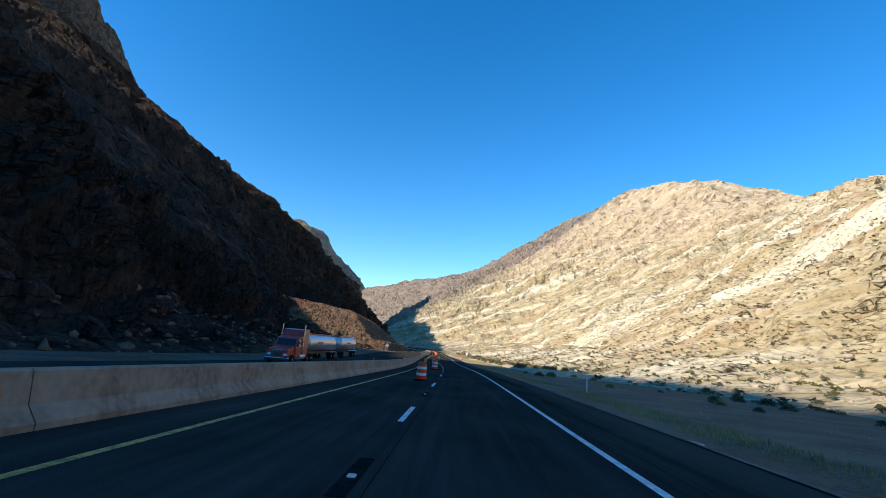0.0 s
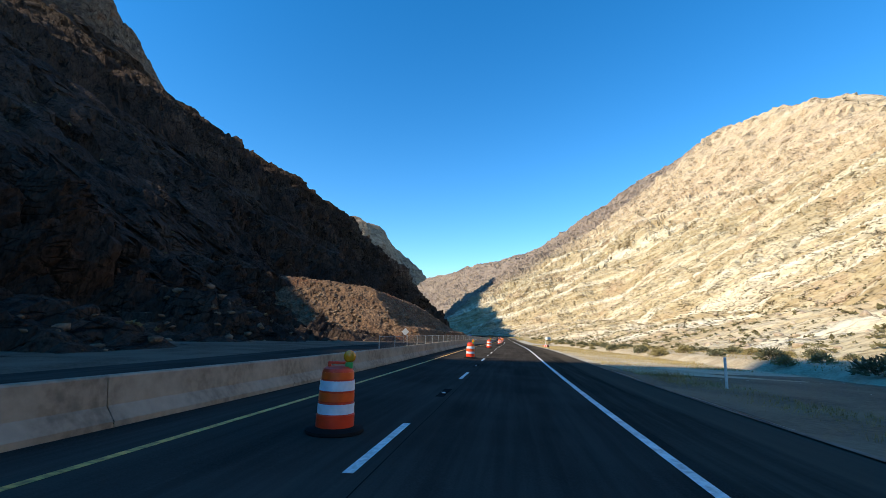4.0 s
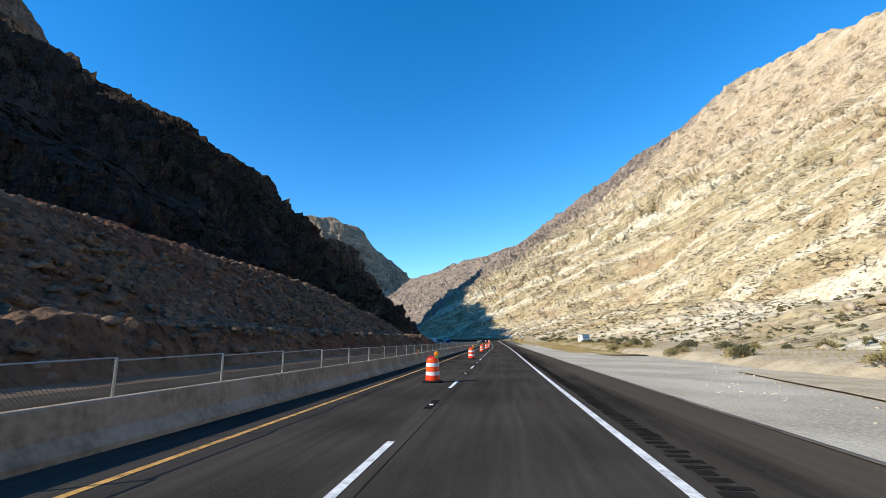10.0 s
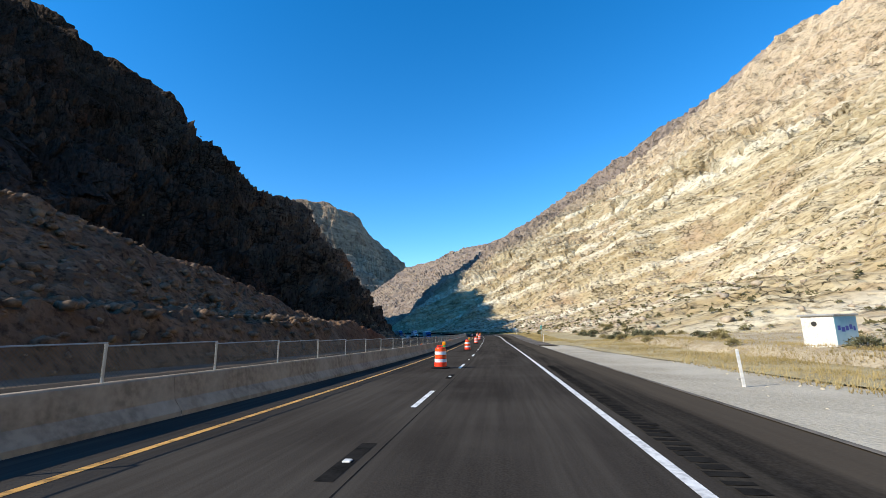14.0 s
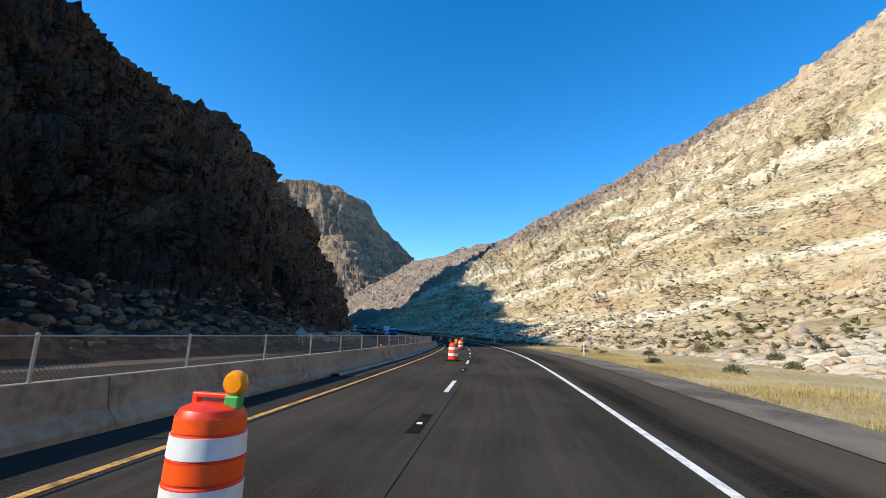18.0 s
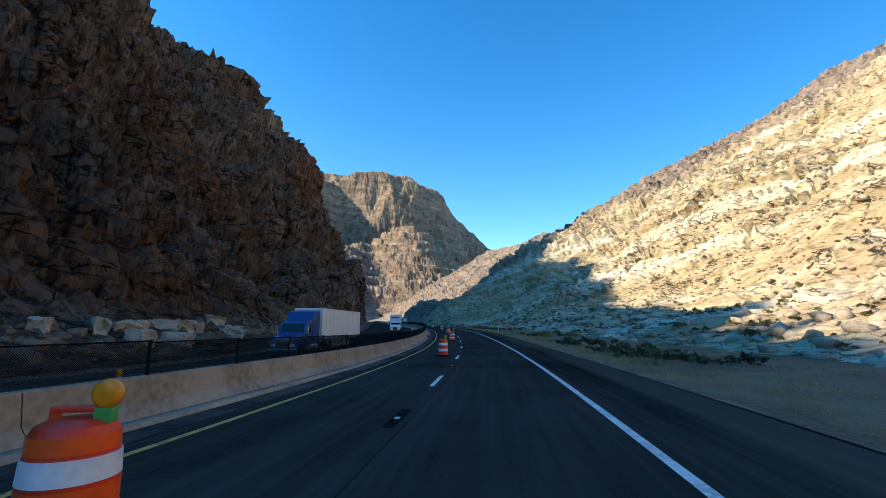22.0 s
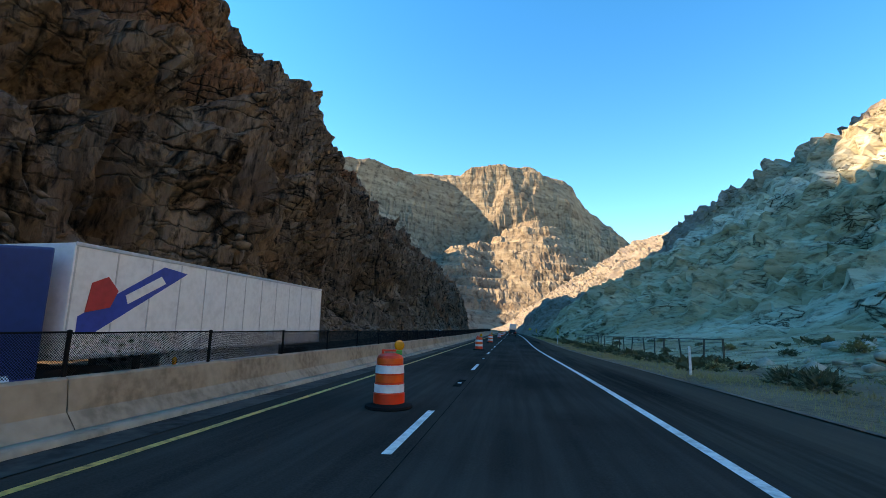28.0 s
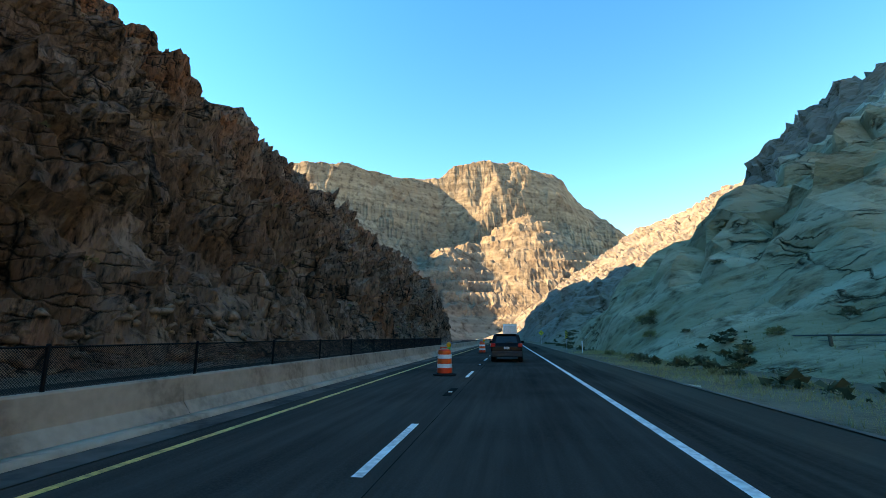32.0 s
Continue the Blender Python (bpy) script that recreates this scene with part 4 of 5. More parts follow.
first_drum = traffic_drum()
drum_places = [1.5, 26.9, 50.0, 75.6, 98.2, 122.9, 147.6, 196.4, 223.0, 248.0, 271.9, 296.3, 319.0, 343.0, 367.0, 393.3, 417.8, 441.3, 465.6, 490.4, 515.7,
               540.8, 564.6, 587.5, 612.0, 636.8, 662.0, 689.5, 708.8, 736.5, 760.2, 785.0, 810.0]
first_drum.matrix_basis = stand(drum_places[0], -2.3)
for s in drum_places[1:]:
    copy_thing(first_drum, stand(s, -2.75 if s == 75.6 else -2.55 + random.uniform(-0.08, 0.08), 0, random.uniform(-20, 20)))
# a lone base ring left lying in the lane where a drum is missing
ring = empty("drum_base_ring", "black rubber base ring of a missing traffic drum", "drum base")
bm = bmesh.new()
seg = 32
prof = [(0.33, 0.0), (0.5, 0.0), (0.5, 0.03), (0.46, 0.06), (0.36, 0.07), (0.33, 0.04)]
rows = [[bm.verts.new((r * 1.1 * math.cos(2 * math.pi * k / seg), r * math.sin(2 * math.pi * k / seg), z)) for r, z in prof] for k in range(seg)]
for a, b in zip(rows, rows[1:] + rows[:1]):
    for k in range(len(prof)):
        bm.faces.new((a[k], b[k], b[(k + 1) % len(prof)], a[(k + 1) % len(prof)]))
part("ring", bm, RUBBER, ring)
ring.matrix_basis = stand(171.5, -2.25, 0.004)

# ---- loose stones, shrubs and grass ----


def ico(level=1):
    bm = bmesh.new()
    bmesh.ops.create_icosphere(bm, subdivisions=level, radius=1.0)
    v, f = np.array([q.co[:] for q in bm.verts]), np.array([[w.index for w in g.verts] for g in bm.faces])
    bm.free()
    return v, f


def strew(name, v, f, places, size, mat, squash=0.7, jitter=0.3, seed=1, lean=0.0):
    """Many copies of a small form in one mesh, each turned, scaled and bent a little."""
    g = np.random.default_rng(seed)
    n = len(places)
    a = g.uniform(0, 2 * np.pi, n)
    w = v[None] * (1 + jitter * g.uniform(-1, 1, (n, len(v), 1)))
    w = w * np.stack([g.uniform(0.75, 1.3, n), g.uniform(0.75, 1.3, n), squash * g.uniform(0.7, 1.3, n)], -1)[:, None]
    x, y = w[..., 0] * np.cos(a)[:, None] - w[..., 1] * np.sin(a)[:, None], w[..., 0] * np.sin(a)[:, None] + w[..., 1] * np.cos(a)[:, None]
    w = np.stack([x, y, w[..., 2]], -1) * np.asarray(size)[:, None, None] + places[:, None]
    faces = (f[None] + (np.arange(n) * len(v))[:, None, None]).reshape(-1, 3)
    me = bpy.data.meshes.new(name)
    me.vertices.add(n * len(v))
    me.vertices.foreach_set("co", w.reshape(-1).astype(np.float32))
    me.loops.add(faces.size)
    me.loops.foreach_set("vertex_index", faces.reshape(-1).astype(np.int32))
    me.polygons.add(len(faces))
    me.polygons.foreach_set("loop_start", np.arange(0, faces.size, 3, dtype=np.int32))
    me.update(calc_edges=True)
    me.materials.append(mat)
    return new(name, me)


rng = np.random.default_rng(4)
iv, jf = ico(1)


def spots(n, side, s0, s1, u0, u1, power=1.0):
    S, U = rng.uniform(s0, s1, n), side * (u0 + (u1 - u0) * rng.uniform(0, 1, n) ** power)
    return surface(side, S, U)


cg = np.random.default_rng(12)
cd = cg.normal(size=(22, 3))
cd[:, 2] = np.abs(cd[:, 2])
cd /= np.linalg.norm(cd, axis=1)[:, None]
ct = cg.normal(size=(22, 3)) * 0.3
cv = np.stack([cd * 0.55 + ct, cd * 0.55 - ct, cd * 1.05 + cg.normal(size=(22, 3)) * 0.2], 1).reshape(-1, 3)
cf = np.arange(66).reshape(-1, 3)
tagged(strew("slope_shrubs", cv, cf, spots(24000, 1, -40, 700, 22, 330, 1.2) + (0, 0, 0.2), rng.uniform(0.18, 0.6, 24000), SAGE, 0.75, 0.35, 5), "dark olive desert shrubs scattered over the pale slope", "shrubs", kind="stuff")
tagged(strew("slope_boulders", iv, jf, spots(6000, 1, -40, 690, 24, 260, 1.5), rng.uniform(0.2, 1.0, 6000) ** 1.8 * 1.0, BOULDER, 0.65, 0.5, 6), "pale broken boulders lying on the slope", "boulders", kind="stuff")
tagged(strew("talus", iv, jf, spots(6500, 1, 440, 690, 16, 120, 1.2), rng.uniform(0.2, 1.0, 6500) ** 1.6 * 0.8, BOULDER, 0.65, 0.5, 16), "angular pale talus blocks below the slope", "boulders", kind="stuff")
ls = np.concatenate([rng.uniform(380, 520, 5200), rng.uniform(0, 226, 2500), rng.uniform(520, 800, 2500)])
lu = -np.concatenate([rng.uniform(26, 60, 5200), rng.uniform(28, 90, 2500), rng.uniform(23.5, 30, 2500)])
low = slope_left(ls, lu) < 6.5
scree_places = surface(-1, ls[low], lu[low])
tagged(strew("scree", iv, jf, scree_places, rng.uniform(0.12, 1.0, len(scree_places)) ** 1.9 * 0.75, BROWN_STONE, 0.65, 0.5, 7), "loose brown stones at the foot of the wall", "stones", kind="stuff")
ts, tu = rng.uniform(224, 400, 9000), -rng.uniform(26, 82, 9000)
tp = road(ts, tu, 0, flat=True)
tp[:, 2] += terrace_height(ts, tu) - 0.2
tagged(strew("terrace_rubble", iv, jf, tp, rng.uniform(0.15, 1.0, 9000) ** 2 * 0.75, BROWN_STONE, 0.65, 0.5, 27), "brown broken rubble lying on the terrace", "stones", kind="stuff")
tagged(strew("wall_shrubs", cv, cf, spots(900, -1, 60, 900, 30, 200, 1.3), rng.uniform(0.2, 0.6, 900), SAGE, 0.8, 0.35, 8), "small dark shrubs clinging to the canyon wall", "shrubs", kind="stuff")

# pale blocks fallen to the foot of the cliff
fallen_blocks = np.concatenate([surface(-1, rng.uniform(486, 566, 26), -rng.uniform(25.5, 30, 26)), surface(-1, rng.uniform(566, 640, 8), -rng.uniform(24.5, 27, 8))])
for k, q in enumerate(fallen_blocks):
    bm = bmesh.new()
    bmesh.ops.create_cube(bm, size=1.0)
    bmesh.ops.subdivide_edges(bm, edges=bm.edges[:], cuts=2, use_grid_fill=True)
    for v in bm.verts:
        v.co += Vector((rng.uniform(-0.13, 0.13), rng.uniform(-0.13, 0.13), rng.uniform(-0.13, 0.13)))
        v.co.z = max(v.co.z, -0.5)
    ob = part("fallen_block", bm, BOULDER)
    ob.matrix_basis = Matrix.Translation(Vector(q) + Vector((0, 0, 0.25))) @ Matrix.Rotation(rng.uniform(0, 6), 4, "Z") @ Matrix.Diagonal((rng.uniform(0.8, 2.4), rng.uniform(0.8, 1.8), rng.uniform(0.7, 1.5), 1))
    tagged(ob, "pale angular rock block fallen at the foot of the cliff", "boulder", "fallen blocks under the cliff")

# dry grass: tufts of thin blades
tv, tf = [], []
for k in range(9):
    a, h, o = k * 2.4, 0.6 + 0.4 * math.sin(k * 5.1), 0.25 + 0.12 * math.cos(k * 3.3)
    i = len(tv)
    tv += [(0.035 * math.cos(a + 1.5), 0.035 * math.sin(a + 1.5), 0), (-0.035 * math.cos(a + 1.5), -0.035 * math.sin(a + 1.5), 0), (o * math.cos(a), o * math.sin(a), h)]
    tf.append((i, i + 1, i + 2))
tv, tf = np.array(tv), np.array(tf)


def verge_spots(n, s0, s1, u0, u1, power=1.0):
    S, U = rng.uniform(s0, s1, n), u0 + (u1 - u0) * rng.uniform(0, 1, n) ** power
    v = np.maximum(slope_right(S, U), -0.25)
    p = road(S, U, -0.22)
    q = surface(1, S, U)
    p[:, 2] = np.maximum(p[:, 2] + np.maximum(bank_height(S, U), 0), np.where(U > 9, q[:, 2], p[:, 2]))
    return p


grass_places = np.concatenate([verge_spots(20000, -20, 130, 6.6, 9.6, 1.0), verge_spots(30000, 125, 235, 6.8, 17, 1.2), verge_spots(30000, 300, 400, 11.0, 22.0, 0.9), verge_spots(22000, 60, 405, 19.5, 40, 1.4), verge_spots(60000, 398, 500, 7.6, 12.5), verge_spots(70000, 500, 800, 5.8, 10.5, 1.3), verge_spots(14000, 430, 800, 12, 24)])
tagged(strew("dry_grass", tv, tf, grass_places, rng.uniform(0.09, 0.28, len(grass_places)) * (0.55 + 0.9 * vnoise(grass_places[:, 0] / 2.5, grass_places[:, 1] / 2.5, 14)), STRAW, 1.0, 0.25, 9), "straw-coloured dry grass along the road verge", "grass", kind="stuff")

weeds = verge_spots(2600, 500, 860, 8.2, 14.0, 0.9)
WEED = material("green_weed", (0.085, 0.085, 0.04), (0.05, 0.05, 0.024), (0.14, 0.135, 0.065), grain=5, rough=0.9, bump=0, big=0.1)
weeds = weeds[vnoise(weeds[:, 0] / 5, weeds[:, 1] / 5, 21) > 0.6]
tagged(strew("verge_weeds", cv, cf, weeds + (0, 0, 0.12), rng.uniform(0.15, 1.0, len(weeds)) ** 1.8 * 0.55, WEED, 0.75, 0.35, 18), "dark green weeds and low brush on the verge", "weeds", kind="stuff")

stone_places = np.concatenate([verge_spots(9000, -10, 436, 5.6, 18), verge_spots(7000, 436, 790, 5.6, 12)])
tagged(strew("gravel_stones", iv, jf, stone_places, rng.uniform(0.15, 1.0, len(stone_places)) ** 2.2 * 0.075, GRAVEL, 0.6, 0.35, 19), "pale gravel stones strewn over the verge", "gravel", kind="stuff")

# bushes beside the wash


def bush(leaf, label):
    e = empty("desert_bush", label, "bush", "bushes along the verge")
    g = np.random.default_rng(3)
    n = 420
    d = g.normal(size=(n, 3))
    d[:, 2] = np.abs(d[:, 2])
    d /= np.linalg.norm(d, axis=1)[:, None]
    lump = 0.75 + 0.35 * vnoise(d[:, 0] * 2.2 + 5, d[:, 1] * 2.2 + d[:, 2] * 2 + 5, 4)
    c = d * (lump * g.uniform(0.45, 1.0, n))[:, None]
    t = g.normal(size=(n, 3)) * 0.05
    q = np.stack([c + t, c - t, c + d * 0.22 + g.normal(size=(n, 3)) * 0.05], 1).reshape(-1, 3)
    mesh_object("leaves", q, np.arange(3 * n).reshape(-1, 3), leaf, e)
    bm = bmesh.new()
    for k in range(9):
        a = k * 0.7
        m = Matrix.Rotation(a, 4, "Z") @ Matrix.Rotation(0.35 + 0.3 * (k % 3), 4, "Y")
        bmesh.ops.create_cone(bm, segments=4, radius1=0.035, radius2=0.008, depth=0.8, cap_ends=True, matrix=m @ Matrix.Translation((0, 0, 0.36)))
    part("stems", bm, BARK, e)
    return e


BARK = plain("grey_bark", (0.2, 0.16, 0.12), 0.9)
OLIVE = material("olive_leaf", (0.29, 0.24, 0.105), (0.18, 0.15, 0.065), (0.38, 0.32, 0.15), grain=6, rough=0.9, bump=0)
GREY_GREEN = material("grey_green_leaf", (0.13, 0.13, 0.07), (0.07, 0.075, 0.04), (0.2, 0.19, 0.11), grain=6, rough=0.9, bump=0)
kinds = [bush(OLIVE, "rounded olive-yellow desert bush on the verge"), bush(GREY_GREEN, "dark grey-green desert bush on the verge")]
where = np.concatenate([verge_spots(150, 110, 430, 19, 34, 1.5), verge_spots(90, 440, 790, 9, 22, 1.3), verge_spots(26, 0, 110, 14, 34), verge_spots(46, 640, 790, 8.5, 15)])
for k, p in enumerate(where):
    z = rng.uniform(0.6, 1.3) if k < 150 else rng.uniform(0.4, 0.95)
    m = Matrix.Translation(Vector(p)) @ Matrix.Rotation(rng.uniform(0, 6.2), 4, "Z") @ Matrix.Diagonal((z, z, z * rng.uniform(0.7, 1.0), 1))
    if k < 2:
        kinds[k].matrix_basis = m
    else:
        c = copy_thing(kinds[k % 2], m)
        c.matrix_basis = m
weed = copy_thing(kinds[1], Matrix())
weed.matrix_basis = stand(573.5, -5.6, 0.02) @ Matrix.Diagonal((0.28, 0.28, 0.42, 1))
tagged(weed, "small grey-green weed growing at the foot of the concrete barrier", "bush", "weeds at the barrier")

# ---- vehicles ----
BLACK_PAINT = plain("black_car_paint", (0.004, 0.004, 0.005), 0.22, spec=0.12, wear=0.05)
WHITE_PAINT = plain("white_paint", (0.72, 0.73, 0.74), 0.35, wear=0.08)
BLUE_PAINT = plain("blue_truck_paint", (0.012, 0.04, 0.19), 0.3, wear=0.08)
RED_PAINT = plain("red_truck_paint", (0.4, 0.03, 0.02), 0.35, wear=0.1)
CHROME = plain("chrome", (0.7, 0.71, 0.73), 0.15, 1.0)
BARE = plain("dull_aluminium", (0.55, 0.56, 0.58), 0.38, 0.6)
CHASSIS = plain("black_chassis", (0.02, 0.02, 0.02), 0.7)
DARK_GLASS = plain("tinted_glass", (0.006, 0.007, 0.009), 0.06, spec=0.4, wear=0.02)
RED_LENS = plain("red_lens", (0.5, 0.01, 0.01), 0.2)
CLEAR_LENS = plain("clear_lens", (0.7, 0.72, 0.75), 0.15)
DECAL_BLUE = plain("blue_vinyl", (0.03, 0.06, 0.35), 0.4)
DECAL_RED = plain("red_vinyl", (0.45, 0.04, 0.04), 0.4)
PLATE = plain("pale_plate", (0.6, 0.62, 0.62), 0.4)


def prism(profile, x0, x1, bevel=0.0, taper=0.0, top=0.0):
    """A side profile of (y, z) points drawn across the width; taper pulls the sides in above the height top."""
    bm = bmesh.new()
    zmax = max(z for _, z in profile)

    def pull(z):
        return taper * max(0.0, z - top) / max(1e-6, zmax - top) if taper else 0.0
    a = [bm.verts.new((x0 + pull(z), y, z)) for y, z in profile]
    b = [bm.verts.new((x1 - pull(z), y, z)) for y, z in profile]
    n = len(profile)
    for k in range(n):
        bm.faces.new((a[k], a[(k + 1) % n], b[(k + 1) % n], b[k]))
    bm.faces.new(a[::-1])
    bm.faces.new(b)
    bmesh.ops.recalc_face_normals(bm, faces=bm.faces)
    if bevel:
        bmesh.ops.bevel(bm, geom=list(bm.edges), offset=bevel, segments=2, affect="EDGES", profile=0.6)
    return bm


def wheel(e, x, y, r=0.35, w=0.24, rim=BARE):
    bm = lathe([(r * 0.6, -w / 2), (r * 0.93, -w / 2), (r, -w / 2 + 0.03), (r, w / 2 - 0.03), (r * 0.93, w / 2), (r * 0.6, w / 2)], 20, "X")
    t = part("wheel", bm, RUBBER, e)
    t.location = (x, y, r)
    part("rim", lathe([(r * 0.15, -w / 2 - 0.005), (r * 0.58, -w / 2 + 0.02), (r * 0.6, -w / 2), (r * 0.6, w / 2), (r * 0.58, w / 2 - 0.02), (r * 0.15, w / 2 + 0.005)], 16, "X"), rim, t)
    return t


def quad(pts):
    bm = bmesh.new()
    bm.faces.new([bm.verts.new(p) for p in pts])
    r = bmesh.ops.extrude_face_region(bm, geom=list(bm.faces))
    n = list(bm.faces)[0].normal
    bm.normal_update()
    n = list(bm.faces)[0].normal.copy()
    bmesh.ops.translate(bm, verts=[v for v in r["geom"] if isinstance(v, bmesh.types.BMVert)], vec=n * 0.012)
    bmesh.ops.recalc_face_normals(bm, faces=bm.faces)
    return bm


def suv():
    e = empty("suv", "black sport utility vehicle driving in the open lane", "car")
    part("lower_body", prism([(-2.25, 0.32), (-2.3, 0.55), (-2.28, 0.95), (-2.2, 1.08), (1.0, 1.08), (1.25, 1.03), (2.1, 0.93), (2.25, 0.75), (2.28, 0.4), (2.2, 0.28)], -0.92, 0.92, 0.06), BLACK_PAINT, e)
    part("cabin", prism([(-2.2, 1.04), (-2.02, 1.6), (-1.8, 1.67), (0.1, 1.68), (0.35, 1.6), (1.15, 1.04)], -0.88, 0.88, 0.04, 0.16, 1.04), BLACK_PAINT, e)
    part("rear_window", quad([(-0.66, -2.2, 1.13), (0.66, -2.2, 1.13), (0.56, -2.06, 1.53), (-0.56, -2.06, 1.53)]), DARK_GLASS, e, "tinted rear window")
    for x in (-1, 1):
        part("side_window", quad([(x * 0.885, -1.9, 1.12), (x * 0.885, 0.85, 1.12), (x * 0.765, 0.25, 1.55), (x * 0.765, -1.75, 1.55)]), DARK_GLASS, e, "tinted side window")
        part("tail_light", boxed(min(x * 0.93, x * 0.66), max(x * 0.93, x * 0.66), -2.33, -2.2, 0.9, 1.12, bevel=0.03), RED_LENS, e, "red tail light")
        part("mirror", boxed(min(x * 0.93, x * 1.13), max(x * 0.93, x * 1.13), 0.6, 0.75, 1.08, 1.24, bevel=0.04), BLACK_PAINT, e)
        part("roof_rail", boxed(x * 0.68 - 0.02, x * 0.68 + 0.02, -1.6, 0.1, 1.69, 1.73, bevel=0.01), CHASSIS, e)
        part("reflector", boxed(min(x * 0.6, x * 0.8), max(x * 0.6, x * 0.8), -2.345, -2.3, 0.5, 0.55, bevel=0.01), RED_LENS, e)
        for y in (-1.4, 1.4):
            wheel(e, x * 0.82, y)
    part("bumper", boxed(-0.9, 0.9, -2.36, -2.2, 0.34, 0.66, bevel=0.05), CHASSIS, e, "dark plastic rear bumper")
    part("number_plate", boxed(-0.16, 0.16, -2.335, -2.31, 0.78, 0.92, bevel=0.005), PLATE, e, "pale number plate with plain bars")
    part("plate_bar", boxed(-0.12, 0.12, -2.34, -2.334, 0.83, 0.87), CHASSIS, e)
    part("spoiler", boxed(-0.6, 0.6, -2.2, -1.9, 1.62, 1.67, bevel=0.02), BLACK_PAINT, e)
    part("wiper", boxed(-0.02, 0.4, -2.225, -2.2, 1.16, 1.18), CHASSIS, e)
    return e


def tractor(e, paint, y=0.0, stacks=False, long_nose=True):
    """The front of an articulated lorry, nose at y, its bed running back 7 m."""
    part("frame", boxed(-0.45, 0.45, y - 7.4, y - 0.4, 0.6, 0.95, bevel=0.03), CHASSIS, e)
    part("hood", prism([(y - 0.05, 0.55), (y, 0.8), (y - 0.15, 1.55), (y - 1.9, 1.85), (y - 1.9, 0.6)], -1.0, 1.0, 0.08), paint, e)
    part("cab", prism([(y - 1.85, 0.7), (y - 1.85, 1.85), (y - 2.35, 2.75), (y - 3.5, 3.0), (y - 3.5, 0.7)], -1.15, 1.15, 0.06), paint, e)
    part("sleeper", prism([(y - 3.4, 0.7), (y - 3.4, 2.9), (y - 3.9, 3.7), (y - 5.2, 3.85), (y - 5.2, 0.7)], -1.2, 1.2, 0.06), paint, e)
    part("windscreen", quad([(-0.98, y - 1.9, 1.95), (0.98, y - 1.9, 1.95), (0.9, y - 2.3, 2.65), (-0.9, y - 2.3, 2.65)]), DARK_GLASS, e, "dark windscreen")
    part("grille", boxed(-0.5, 0.5, y - 0.06, y + 0.02, 0.75, 1.45, bevel=0.02), CHROME, e, "chrome grille")
    part("bumper", boxed(-1.2, 1.2, y - 0.25, y + 0.05, 0.35, 0.68, bevel=0.05), CHROME, e, "chrome bumper")
    for x in (-1, 1):
        part("headlight", boxed(min(x * 0.62, x * 0.98), max(x * 0.62, x * 0.98), y - 0.15, y + 0.02, 0.85, 1.1, bevel=0.03), CLEAR_LENS, e, "clear headlight")
        part("side_window", quad([(x * 1.16, y - 2.05, 1.9), (x * 1.16, y - 3.1, 1.9), (x * 1.16, y - 3.1, 2.6), (x * 1.16, y - 2.45, 2.6)]), DARK_GLASS, e)
        part("mirror", boxed(min(x * 1.2, x * 1.42), max(x * 1.2, x * 1.42), y - 1.95, y - 1.85, 1.8, 2.5, bevel=0.03), CHROME, e)
        part("fuel_tank", lathe_y(0.33, y - 4.6, y - 3.0, x * 0.95, 0.75), BARE, e, "polished fuel tank")
        if stacks:
            bm = lathe([(0.08, 0), (0.08, 3.3), (0.06, 3.4)], 12)
            bmesh.ops.translate(bm, verts=bm.verts, vec=(x * 1.2, y - 3.55, 0.9))
            part("exhaust_stack", bm, CHROME, e, "tall chrome exhaust stack")
        wheel(e, x * 1.05, y - 1.1, 0.5, 0.28)
        for yy in (y - 5.6, y - 6.9):
            wheel(e, x * 0.95, yy, 0.5, 0.5)


def lathe_y(r, y0, y1, x, z, n=20, caps=0.0):
    prof = [(r * 0.3, y0 - caps), (r * 0.8, y0 - caps * 0.5), (r, y0), (r, y1), (r * 0.8, y1 + caps * 0.5), (r * 0.3, y1 + caps)]
    bm = lathe(prof, n)
    bmesh.ops.rotate(bm, verts=bm.verts, matrix=Matrix.Rotation(-math.pi / 2, 3, "X"))
    bmesh.ops.translate(bm, verts=bm.verts, vec=(x, 0, z))
    return bm


